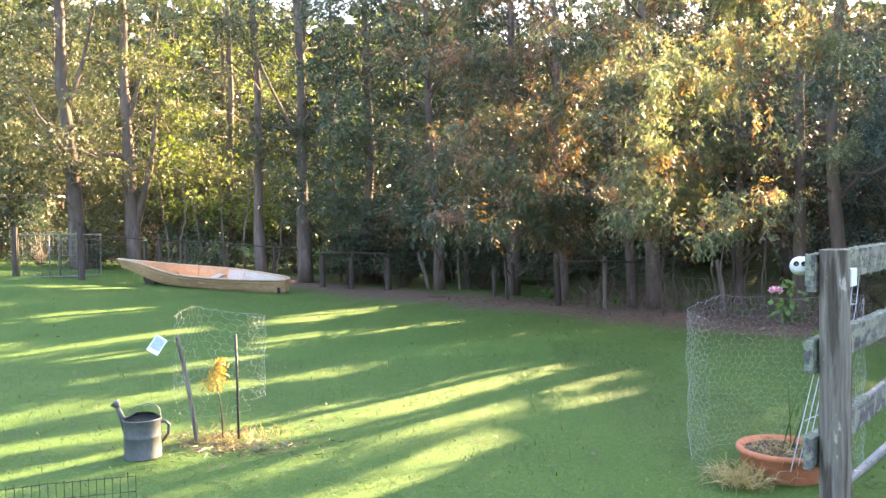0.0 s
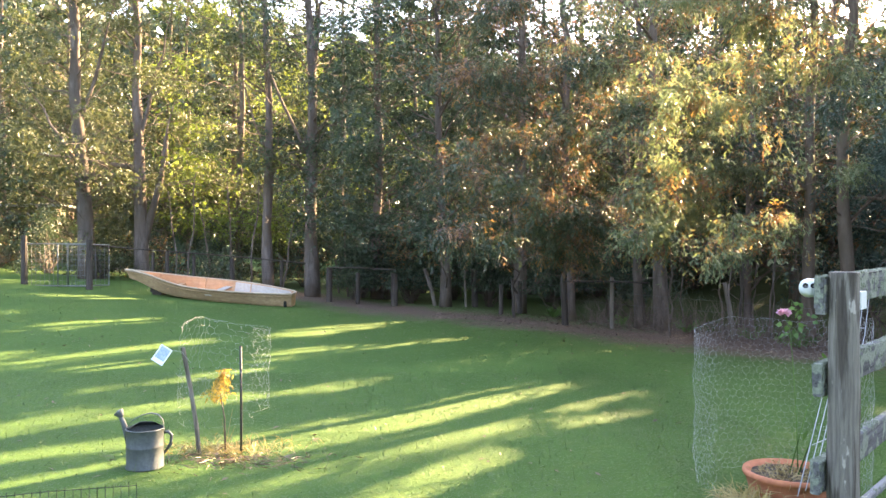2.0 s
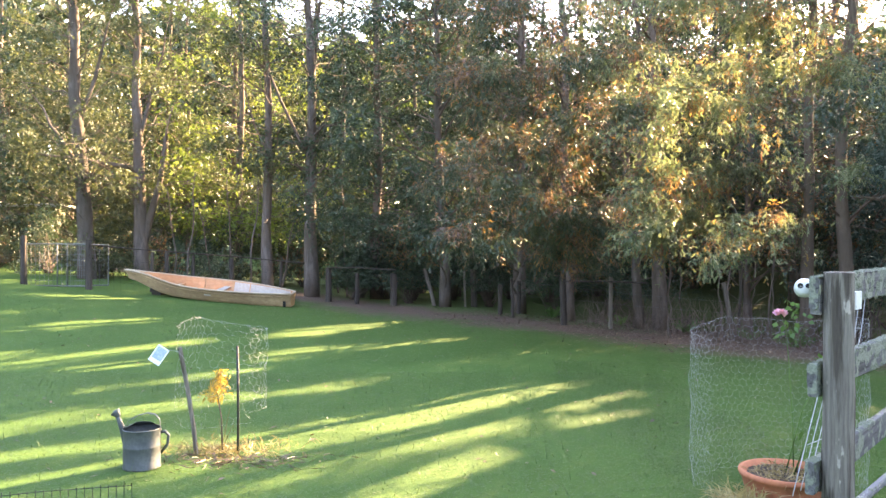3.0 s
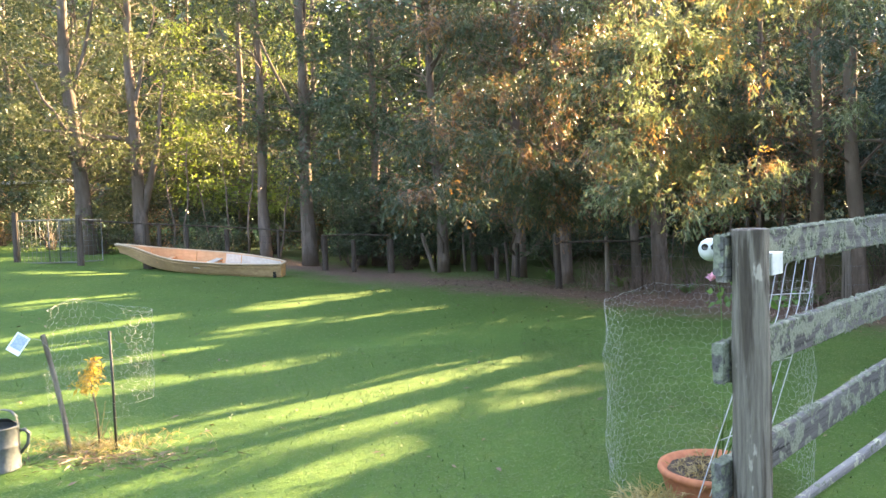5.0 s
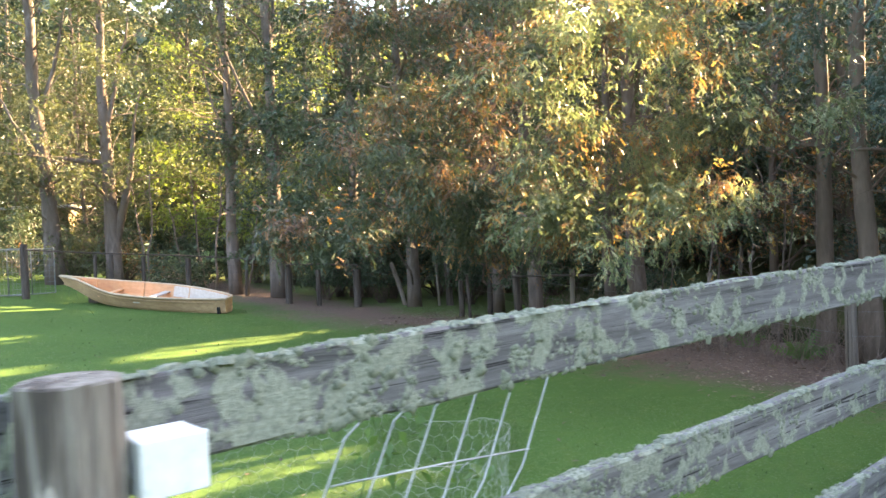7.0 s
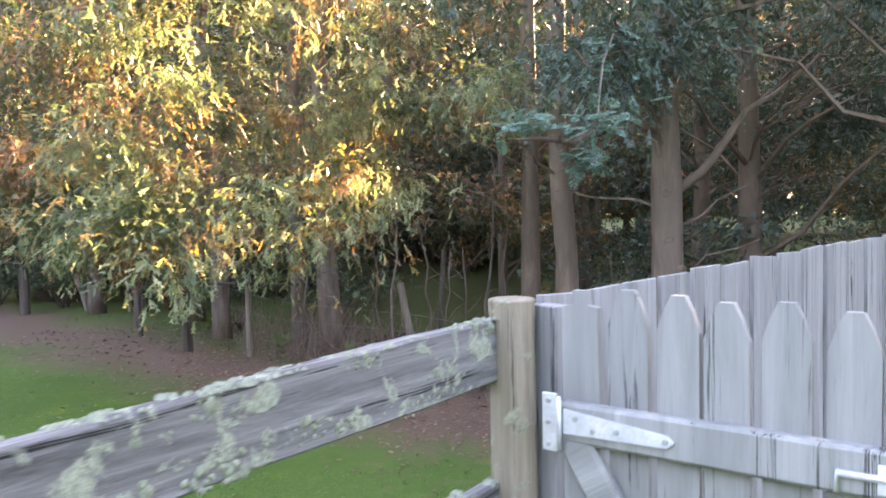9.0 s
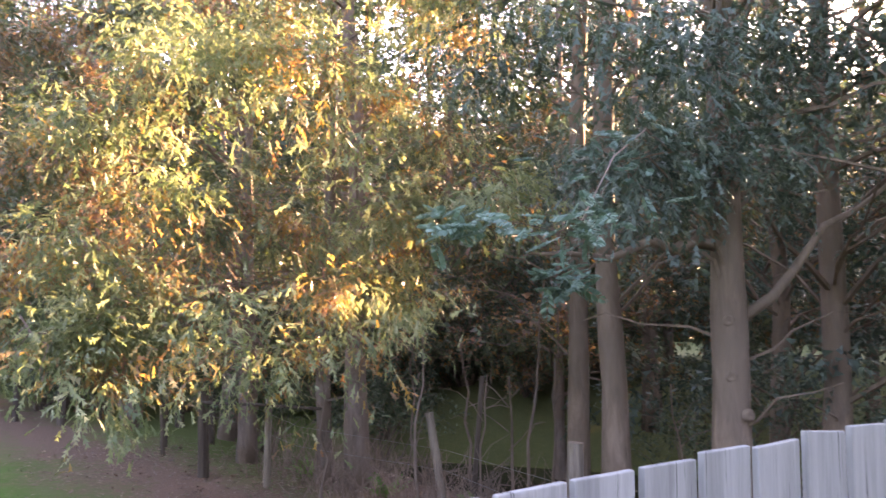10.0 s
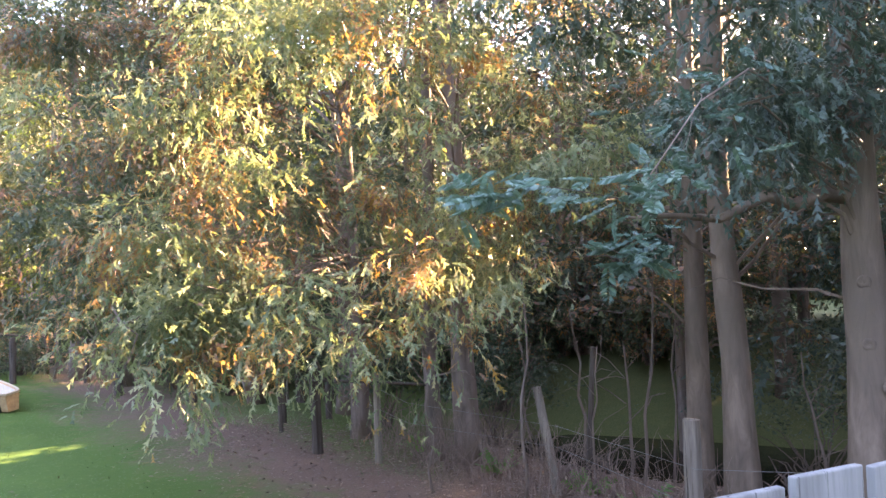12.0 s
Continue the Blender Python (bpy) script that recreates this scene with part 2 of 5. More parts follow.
M_gpost = old_wood("tan_post", (0.13, 0.107, 0.078), (0.26, 0.222, 0.17), 0.10, 2, (0.22, 0.22, 0.16))
M_paling = old_wood("paling", (0.125, 0.128, 0.125), (0.24, 0.243, 0.237), 0.0, 2, grain=24)
M_picket = old_wood("picket", (0.155, 0.157, 0.15), (0.25, 0.252, 0.242), 0.0, 2, grain=24)
M_oldpost = old_wood("old_post", (0.028, 0.022, 0.019), (0.095, 0.077, 0.063), 0.0, 2)
M_palepost = old_wood("pale_old_post", (0.08, 0.068, 0.055), (0.23, 0.195, 0.16), 0.0, 2)
M_lichen = plain_mat("lichen", (0.085, 0.097, 0.07), (0.21, 0.232, 0.175), 45, 0.95, spec=0.1)
M_galv = plain_mat("galvanised", (0.26, 0.27, 0.28), (0.48, 0.49, 0.50), 14, 0.45, 0.7)
M_wire = plain_mat("galvanised_wire", (0.26, 0.27, 0.27), (0.46, 0.47, 0.46), 20, 0.5, 0.4)
# Near-black, so that the sheet in the ditch carries its deep shade
M_water = plain_mat("dark_water", (0.006, 0.006, 0.005), (0.014, 0.012, 0.010), 1.5, 0.12, bump=0.15)
M_gate_pipe = plain_mat("dull_gate_pipe", (0.10, 0.105, 0.10), (0.20, 0.205, 0.20), 14, 0.6, 0.4)
M_zinc = plain_mat("zinc_hinge", (0.36, 0.37, 0.385), (0.50, 0.51, 0.525), 18, 0.45, 0.25)
M_can = plain_mat("old_zinc", (0.05, 0.06, 0.06), (0.105, 0.118, 0.116), 9, 0.6, 0.15)
M_can_in = plain_mat("dark_zinc", (0.035, 0.035, 0.035), (0.08, 0.08, 0.08), 9, 0.8)
M_white = plain_mat("white_plastic", (0.50, 0.53, 0.51), (0.60, 0.62, 0.60), 6, 0.35, bump=0.05)
M_black = plain_mat("black_plastic", (0.012, 0.012, 0.013), (0.03, 0.03, 0.03), 10, 0.25, bump=0.05)
M_rod = plain_mat("black_rod", (0.010, 0.012, 0.012), (0.022, 0.026, 0.025), 16, 0.6)
M_terra = plain_mat("terracotta", (0.30, 0.10, 0.048), (0.45, 0.165, 0.08), 7, 0.85)
M_soil = plain_mat("soil", (0.03, 0.022, 0.016), (0.09, 0.065, 0.045), 25, 1.0, bump=0.8, dist=0.02)
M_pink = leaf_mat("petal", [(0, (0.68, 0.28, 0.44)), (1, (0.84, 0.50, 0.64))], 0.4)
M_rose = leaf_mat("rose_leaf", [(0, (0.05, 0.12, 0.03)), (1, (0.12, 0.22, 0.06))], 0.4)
M_hull = plain_mat("boat_hull", (0.23, 0.145, 0.075), (0.41, 0.275, 0.15), 3.5, 0.6, stretch=(0.4, 1, 1))
M_inside = plain_mat("boat_inside", (0.36, 0.185, 0.09), (0.50, 0.29, 0.155), 3.0, 0.7, stretch=(0.4, 1, 1))
M_deck = plain_mat("boat_paint", (0.33, 0.30, 0.26), (0.46, 0.43, 0.38), 3.0, 0.6)
M_gunwale = plain_mat("boat_gunwale", (0.30, 0.235, 0.155), (0.46, 0.37, 0.26), 5.0, 0.55)
M_shed = plain_mat("shed_board", (0.13, 0.10, 0.06), (0.22, 0.17, 0.10), 3, 0.8)
M_roof = plain_mat("roof_iron", (0.30, 0.30, 0.30), (0.42, 0.42, 0.42), 3, 0.6)
M_label = plain_mat("label_white", (0.62, 0.66, 0.68), (0.76, 0.78, 0.80), 30, 0.5, bump=0.05)
M_print = plain_mat("label_print", (0.16, 0.26, 0.34), (0.42, 0.52, 0.58), 60, 0.5, bump=0.05)


# ---- mesh helpers ----
class Mesh:
    """Collects corners and faces of one mesh."""

    def __init__(self):
        self.v, self.f = [], []

    def add(self, v, f):
        n = len(self.v)
        self.v += [tuple(p) for p in v]
        self.f += [tuple(i + n for i in q) for q in f]
        return self

    def box(self, x0, y0, z0, x1, y1, z1, bevel=0.0, m=None):
        bm = bmesh.new()
        bmesh.ops.create_cube(bm, size=1)
        for p in bm.verts:
            p.co = ((x0 + x1) / 2 + p.co.x * (x1 - x0), (y0 + y1) / 2 + p.co.y * (y1 - y0), (z0 + z1) / 2 + p.co.z * (z1 - z0))
        if bevel:
            bmesh.ops.bevel(bm, geom=bm.edges[:], offset=bevel, segments=2, affect="EDGES", profile=0.5)
        if m:
            bmesh.ops.transform(bm, matrix=m, verts=bm.verts)
        bm.verts.index_update()
        self.add([p.co for p in bm.verts], [[p.index for p in q.verts] for q in bm.faces])
        bm.free()
        return self

    def tube(self, pts, radii, sides=8, cap=True):
        pts = [Vector(p) for p in pts]
        if not hasattr(radii, "__len__"):
            radii = [radii] * len(pts)
        ring, up = [], None
        for i, p in enumerate(pts):
            d = (pts[min(i + 1, len(pts) - 1)] - pts[max(i - 1, 0)]).normalized()
            a = d.orthogonal().normalized() if up is None else (up - d * up.dot(d)).normalized()
            up, b = a, d.cross(a)
            ring += [p + radii[i] * (math.cos(k) * a + math.sin(k) * b) for k in (2 * math.pi * j / sides for j in range(sides))]
        f = [(i * sides + j, i * sides + (j + 1) % sides, (i + 1) * sides + (j + 1) % sides, (i + 1) * sides + j)
             for i in range(len(pts) - 1) for j in range(sides)]
        if cap:
            f += [tuple(range(sides))[::-1], tuple((len(pts) - 1) * sides + j for j in range(sides))]
        return self.add(ring, f)

    def lathe(self, profile, sides=32, centre=(0, 0, 0), closed=False):
        ring = [(centre[0] + r * math.cos(a), centre[1] + r * math.sin(a), centre[2] + z)
                for r, z in profile for a in (2 * math.pi * j / sides for j in range(sides))]
        n = len(profile)
        f = [(i * sides + j, i * sides + (j + 1) % sides, ((i + 1) % n) * sides + (j + 1) % sides, ((i + 1) % n) * sides + j)
             for i in range(n if closed else n - 1) for j in range(sides)]
        return self.add(ring, f)

    def jitter(self, amount, scale):
        self.v = [tuple(Vector(p) + amount * noise.noise_vector(Vector(p) * scale)) for p in self.v]
        return self

    def data(self, name, mat, smooth=False):
        me = bpy.data.meshes.new(name)
        me.from_pydata(self.v, [], self.f)
        me.materials.append(mat)
        if smooth:
            me.polygons.foreach_set("use_smooth", [True] * len(me.polygons))
        me.update()
        return me


def part(name, mesh, mat, parent, label="", smooth=False, kind="", at=None):
    ob = new(name, mesh.data(name, mat, smooth) if isinstance(mesh, Mesh) else mesh)
    ob.parent = parent
    if at is not None:
        ob.matrix_basis = at
    return tagged(ob, label, kind=kind)


def thing(name, label, category, at=None, group="", kind=""):
    ob = new(name)
    ob.empty_display_size = 0.1
    if at is not None:
        ob.matrix_basis = at
    return tagged(ob, label, category, group, kind)


def ease(a, b, x):
    t = min(1.0, max(0.0, (x - a) / (b - a)))
    return t * t * (3 - 2 * t)


def gz(x, y):
    """Height of the ground: it rises a little towards the far end and dips below the trees."""
    z = 0.062 * max(0.0, min(12.0, -x - 1.0)) * ease(9.5, 19, y)
    z -= 0.035 * max(0.0, min(6.0, x - 2.0)) * ease(9.5, 15, y)
    z -= (0.3 * ease(1.0, 5.0, x) + 0.65 * ease(4.8, 6.4, x)) * math.exp(-(((y + 0.45 * x) - 22.0) / 1.5) ** 2)
    z += 0.9 * ease(23.4, 29.0, y + 0.45 * x) * ease(3.5, 7.0, x)
    z += 0.02 * noise.noise(Vector((x * 0.5, y * 0.5, 0)))
    return z


# Places on the lawn where the sun comes through: ends and half width of each streak
STREAKS = np.array([
    (-1.2, 7.3, 1.75, 10.1, 0.33), (-3.3, 7.9, -1.7, 9.5, 0.30), (0.0, 7.3, 0.8, 8.0, 0.14), (-0.2, 5.9, 0.9, 7.2, 0.19),
    (-6.5, 13.9, -5.1, 15.5, 0.40), (-4.9, 11.3, -3.3, 13.6, 0.40), (-1.95, 14.4, -0.6, 17.4, 0.60), (-1.95, 12.5, 0.6, 14.3, 0.33),
    (-8.6, 18.0, -5.0, 19.2, 0.50), (-2.8, 7.05, -1.9, 7.75, 0.25), (1.75, 9.0, 2.5, 9.7, 0.24), (-3.2, 9.8, -1.8, 11.2, 0.20), (-2.6, 6.0, -0.9, 7.7, 0.2),
    (1.1, 7.9, 2.5, 8.9, 0.15), (0.4, 6.1, 1.4, 7.0, 0.12)])
# Foliage that the sun reaches: centre and radius
LIT = [((4.3, 12.5, 1.95), 0.5), ((4.7, 12.4, 2.5), 0.85), ((5.1, 12.5, 3.2), 0.55), ((4.1, 12.6, 3.7), 0.45), ((2.73, 15.7, 3.9), 0.5), ((3.24, 14.2, 2.7), 0.32), ((0.8, 15.7, 2.4), 0.3),
       ((3.6, 14.6, 3.9), 0.4), ((3.2, 12.8, 4.0), 0.4), ((5.5, 12.7, 4.4), 0.7), ((1.6, 14.0, 3.5), 0.35), ((1.6, 15.2, 1.8), 0.22), ((2.6, 12.8, 4.3), 0.5), ((2.0, 13.2, 2.4), 0.12), ((1.6, 19.0, 4.0), 0.6),
       ((-4.5, 22.0, 5.0), 1.0), ((-8.0, 23.0, 4.0), 1.0), ((-9.5, 23.0, 5.5), 1.0), ((-6.5, 28.0, 5.5), 1.3), ((-4.0, 28.0, 4.5), 1.0),
       ((-7.0, 23.5, 6.2), 1.0), ((-10.5, 24.0, 4.2), 0.9), ((-10.8, 24.0, 7.2), 1.2), ((-6.0, 24.0, 3.4), 0.7), ((-8.4, 28.5, 3.4), 1.2), ((3.5, 14.1, 2.2), 0.25), ((3.9, 12.9, 2.9), 0.22), ((2.7, 14.7, 2.8), 0.45),
       ((4.2, 12.4, 1.7), 0.35), ((4.6, 12.3, 1.95), 0.36), ((4.95, 12.2, 2.2), 0.4), ((4.5, 12.2, 2.6), 0.4), ((5.0, 12.3, 2.9), 0.4), ((4.3, 12.3, 2.25), 0.35), ((5.3, 13.4, 2.6), 0.5), ((5.6, 13.6, 3.3), 0.45), ((5.0, 13.6, 3.6), 0.4), ((4.9, 12.6, 1.9), 0.3),
       ((5.2, 12.6, 2.4), 0.4), ((4.8, 12.9, 3.0), 0.45), ((4.4, 12.9, 2.6), 0.4), ((5.4, 12.6, 3.0), 0.4), ((5.2, 12.2, 2.1), 0.35), ((5.35, 12.3, 2.5), 0.3)]


def shaded(p, near=0.05):
    """For points of foliage: False where a gap in the crowns lets the sun through to the lawn or to lower leaves."""
    s = np.array(SUN)
    land = p[:, :2] - p[:, 2:3] * (s[:2] / s[2])
    keep = np.ones(len(p), bool)
    r = np.random.rand(len(p))
    soft = np.random.rand(len(p))
    gx, gy = land.T
    wave = 0.5 + 0.28 * np.sin(2.9 * gx + 1.7 * np.sin(1.3 * gy)) + 0.22 * np.sin(5.3 * gx - 3.1 * gy + 2.0 * np.sin(2.2 * gx))
    for x0, y0, x1, y1, w in STREAKS:
        a, d = np.array((x0, y0)), np.array((x1 - x0, y1 - y0))
        t = np.clip(((land - a) @ d) / (d @ d), 0, 1)
        off = np.linalg.norm(land - a - t[:, None] * d, axis=1)
        keep &= (off > (w + near) * (0.55 + 0.75 * wave) * (0.72 + 0.55 * soft)) | (r > 0.994)
    for c, rad in LIT:
        o = p - np.array(c)
        t = o @ s
        off = np.linalg.norm(o - t[:, None] * s, axis=1)
        keep &= (t < rad * 0.2) | (off > (rad + near) * (0.8 + 0.3 * soft)) | (r > 0.996)
    return keep


def beside(x, y, r=0.45):
    """Moves a stem sideways out of the way of the sun that falls on the main streak of the lawn."""
    while abs(0.719 * (y - 7.3) - 0.695 * (x + 1.2)) < r:
        x += 0.2
    return x, y


def unit(a):
    return a / np.maximum(np.linalg.norm(a, axis=-1, keepdims=True), 1e-9)


def leaf_data(name, base, along, size, width, mat, droop=0.0, needle=False, twist=1.0):
    """One mesh of many folded leaves from arrays of their foot, direction, length and width."""
    n = len(base)
    side = unit(np.cross(along, unit(np.random.normal(size=(n, 3)) * twist + (0, 0, 0.8))))
    lift = np.cross(side, along)
    mid = base + along * (size * 0.45)[:, None] + lift * (size * 0.06)[:, None]
    tip = base + along * size[:, None] - np.array((0, 0, 1)) * (size * droop)[:, None]
    if needle:
        foot = base + along * (size * 0.25)[:, None]
        v, k = np.stack([foot - side * (width / 2)[:, None], foot + side * (width / 2)[:, None], tip], 1).reshape(-1, 3), 3
    else:
        v, k = np.stack([base, mid + side * (width / 2)[:, None], tip, mid - side * (width / 2)[:, None]], 1).reshape(-1, 3), 4
    me = bpy.data.meshes.new(name)
    me.vertices.add(k * n)
    me.vertices.foreach_set("co", v.astype(np.float32).ravel())
    me.loops.add(k * n)
    me.loops.foreach_set("vertex_index", np.arange(k * n, dtype=np.int32))
    me.polygons.add(n)
    me.polygons.foreach_set("loop_start", np.arange(0, k * n, k, dtype=np.int32))
    me.materials.append(mat)
    me.update(calc_edges=True)
    return me


def sprays(centres, per, spread, leaves, length, leaf, slim, hang=0.35, core=0, core_leaf=0.2):
    """Foliage pads round each centre: an inner mass of broad sprigs, and feathery twigs that reach out and droop from it.
    Gives foot, direction, length and width of all the leaves."""
    m = len(centres)

    def inside(k, grow):
        r = unit(np.random.normal(size=(m * k, 3))) * np.random.rand(m * k, 1) ** 0.4
        return np.repeat(centres, k, 0) + r * np.repeat(spread, k, 0) * grow, r

    c, r = inside(per, 1.5)
    k = len(c)
    o = unit(r * 1.1 + np.random.normal(size=(k, 3)) * 0.55 + (0, 0, -hang))
    u = np.linspace(0.08, 1.0, leaves)
    ln = length * np.random.uniform(0.5, 1.3, k)
    side = unit(np.cross(o, np.random.normal(size=(k, 3))))
    base = c[:, None] + o[:, None] * (u[None, :, None] * ln[:, None, None])
    base[..., 2] -= (u**2)[None] * ln[:, None] * 0.3
    sgn = np.where(np.arange(leaves) % 2, 1.0, -1.0)[None, :, None]
    d = unit(o[:, None] * 0.7 + side[:, None] * sgn * 0.8 + np.random.normal(size=(k, leaves, 3)) * 0.35 + (0, 0, -0.2))
    n = k * leaves
    size = (leaf * np.random.uniform(0.6, 1.3, n).reshape(k, leaves) * (1.15 - 0.5 * u)[None]).ravel()
    base, d, width = base.reshape(n, 3), d.reshape(n, 3), size * slim
    if core:
        c, r = inside(core, 1.25)
        q = core_leaf * np.random.uniform(0.6, 1.3, len(c))
        base, d = np.r_[base, c], np.r_[d, unit(np.random.normal(size=(len(c), 3)) * (1, 1, 0.6))]
        size, width = np.r_[size, q], np.r_[width, q * 0.36]
    ok = shaded(base) & (base[:, 2] > 0.4)
    return base[ok], d[ok], size[ok], width[ok]


def frond_data(name, base, along, size, half, mat, segs=3):
    """One mesh of many feathery fronds: each a drooping midrib with pointed leaflets on both sides, all of one piece."""
    n = len(base)
    side = unit(np.cross(along, unit(np.random.normal(size=(n, 3)) * 0.7 + (0, 0, 1))))
    u = np.linspace(0, 1, segs + 1)
    rib = base[:, None] + along[:, None] * (u[None, :, None] * size[:, None, None])
    rib[..., 2] -= (u**2)[None] * size[:, None] * 0.2
    step = rib[:, 1:] - rib[:, :-1]
    wide = half[:, None] * np.sin(0.55 + 2.2 * u[:-1])[None] * np.random.uniform(0.75, 1.2, (n, segs))
    v = [rib]
    for sgn in (-1.0, 1.0):
        tip = rib[:, :-1] + step * 1.25 + side[:, None] * (sgn * wide)[..., None]
        tip[..., 2] -= wide * 0.25
        v.append(tip)
    v = np.concatenate(v, 1)
    k = v.shape[1]
    i = np.arange(segs)
    tri = np.concatenate([np.stack([i, i + 1, segs + 1 + i], 1), np.stack([i + 1, i, 2 * segs + 1 + i], 1)])
    tri = (tri[None] + (np.arange(n) * k)[:, None, None]).reshape(-1)
    me = bpy.data.meshes.new(name)
    me.vertices.add(k * n)
    me.vertices.foreach_set("co", v.astype(np.float32).ravel())
    me.loops.add(len(tri))
    me.loops.foreach_set("vertex_index", tri.astype(np.int32))
    me.polygons.add(len(tri) // 3)
    me.polygons.foreach_set("loop_start", np.arange(0, len(tri), 3, dtype=np.int32))
    me.materials.append(mat)
    me.update(calc_edges=True)
    return me


def frond_sprays(centres, spread, twigs, fronds, length, frond, hang=0.5):
    """Foliage pads of fronds: twigs that radiate from each centre and droop, with fronds hung along them on both sides."""
    m = len(centres) * twigs
    r = unit(np.random.normal(size=(m, 3)) * (1, 1, 0.7)) * np.random.rand(m, 1) ** 0.5
    c = np.repeat(centres, twigs, 0) + r * np.repeat(spread, twigs, 0)
    o = unit(r + np.random.normal(size=(m, 3)) * 0.5 + (0, 0, -hang))
    ln = length * np.random.uniform(0.5, 1.3, m)
    u = np.linspace(0.1, 1.0, fronds)
    base = c[:, None] + o[:, None] * (u[None, :, None] * ln[:, None, None])
    base[..., 2] -= (u**2)[None] * ln[:, None] * 0.3
    side = unit(np.cross(o, np.random.normal(size=(m, 3)) * 0.5 + (0, 0, 1)))
    sgn = np.where(np.arange(fronds) % 2, 1.0, -1.0)[None, :, None]
    d = unit(o[:, None] * 0.6 + side[:, None] * sgn * 0.7 + np.random.normal(size=(m, fronds, 3)) * 0.35 + (0, 0, -0.25))
    n = m * fronds
    base, d = base.reshape(n, 3), d.reshape(n, 3)
    size = frond * np.random.uniform(0.55, 1.3, n)
    ok = shaded(base) & (base[:, 2] > 0.5)
    return base[ok], d[ok], size[ok], (size * np.random.uniform(0.2, 0.34, n))[ok]


def bend(a, b, sag, n=5, wob=0.1):
    a, b = Vector(a), Vector(b)
    r = random.uniform
    return [a.lerp(b, t) + Vector((r(-wob, wob), r(-wob, wob), r(-wob, wob) + sag * 4 * t * (1 - t))) * (0 < t < 1) for t in (i / n for i in range(n + 1))]


def tree(base, height, radius, lean=(0, 0), bark=None, leafmat=None, crown=(2.0, 9.0), reach=2.0, clusters=40, per=34, leaves=15,
         leaf=0.07, slim=0.32, spread=0.36, bias=(0, -0.4), forks=(), label="", dead=6, extra=(), name="tree", group="trees along the old fence",
         core=120, core_leaf=0.14, length=0.32, hang=0.5, knots=(), twigs=14, frond=0.0, sprigs=24, along=8):
    """A tapered trunk with limbs that carry clusters of feathery twigs. forks: (height, dx, dy, length, radius) of further stems."""
    x, y = base
    z0 = gz(x, y)
    t = thing(name, label, "tree", pose(x, y, z0), group)
    wob = [Vector((random.uniform(-1, 1), random.uniform(-1, 1), 0)) * 0.05 * i ** 0.5 for i in range(9)]
    line = [Vector((lean[0] * (i / 8) * height, lean[1] * (i / 8) * height, height * i / 8 - 0.15 * (i == 0))) + wob[i] * (i > 0) for i in range(9)]
    rad = [radius * (1.35 if i == 0 else 1.0) * (1 - 0.85 * i / 8) + 0.012 for i in range(9)]
    fine_line, fine_rad = [], []
    for i in range(8):
        for k in range(3):
            fine_line.append(line[i].lerp(line[i + 1], k / 3)), fine_rad.append((rad[i] + (rad[i + 1] - rad[i]) * (k / 3) ** 0.7) * random.uniform(0.94, 1.07))
    fine_line.append(line[8]), fine_rad.append(rad[8])
    trunk = Mesh().tube(fine_line, fine_rad, 12).jitter(radius * 0.12, 5.0)
    part("trunk", trunk, bark, t, smooth=True)

    def on_trunk(h):
        k = min(7.999, max(0, h / height * 8))
        return line[int(k)].lerp(line[int(k) + 1], k % 1), rad[int(k)]

    for h, a in knots:
        p, r = on_trunk(h)
        out = Vector((math.cos(a), math.sin(a), 0))
        k = part("knot", Mesh().lathe([(0.05, -0.03), (0.042, -0.002), (0.03, 0.006), (0.012, 0.003), (0.001, -0.002)], 14).jitter(0.006, 30), bark, t, "dark scar of a lost branch", True)
        k.matrix_local = Matrix.Translation(p + out * r * 0.97) @ out.to_track_quat("Z", "Y").to_matrix().to_4x4()
    for h, dx, dy, ln, r in forks:
        a, _ = on_trunk(h)
        b = a + Vector((dx, dy, ln))
        part("limb", Mesh().tube(bend(a, b, 0.0, 6, 0.08), [r * (1 - 0.93 * i / 6) + 0.004 for i in range(7)], 8).jitter(r * 0.1, 6), bark, t, smooth=True)
    cs, limbs = [], Mesh()
    for i in range(clusters):
        h = crown[0] + (crown[1] - crown[0]) * ((i + random.random()) / clusters) ** 1.4
        k = (h - crown[0]) / (crown[1] - crown[0])
        R = reach * (0.75 + 0.5 * math.sin(math.pi * min(1, k * 0.8 + 0.15))) * (1.0 - 0.55 * max(0, k - 0.6) / 0.4)
        a, d = random.uniform(0, 2 * math.pi), R * random.uniform(0.25, 1.0) ** 0.7
        p, _ = on_trunk(h)
        cs.append(Vector((p.x + math.cos(a) * d + bias[0] * R * 0.5, p.y + math.sin(a) * d + bias[1] * R * 0.5, h)))
    cs += [Vector((q[0] - x, q[1] - y, q[2] - z0)) for q in extra]
    open_to = shaded(np.array([(c.x + x, c.y + y, c.z + z0) for c in cs]), 0.3) if cs else []
    for i, c in enumerate(cs):
        if not open_to[i]:
            continue
        away = math.hypot(c.x, c.y)
        foot = max(0.5, c.z - away * random.uniform(-0.15, 0.7))
        a, r = on_trunk(foot)
        thick = 0.03 if i < clusters else 0.014
        foot, a = (foot, a) if i < clusters else (max(foot, 2.1), on_trunk(max(foot, 2.1))[0])
        way = bend(a, c, random.uniform(-0.05, 0.35), 5, 0.12)
        if not shaded(np.array([(q.x + x, q.y + y, q.z + z0) for q in way[2:]]), 0.06).all():
            continue
        limbs.tube(way, [max(0.006, min(r * 0.38, thick) * (1 - 0.85 * j / 5)) for j in range(6)], 4, False)
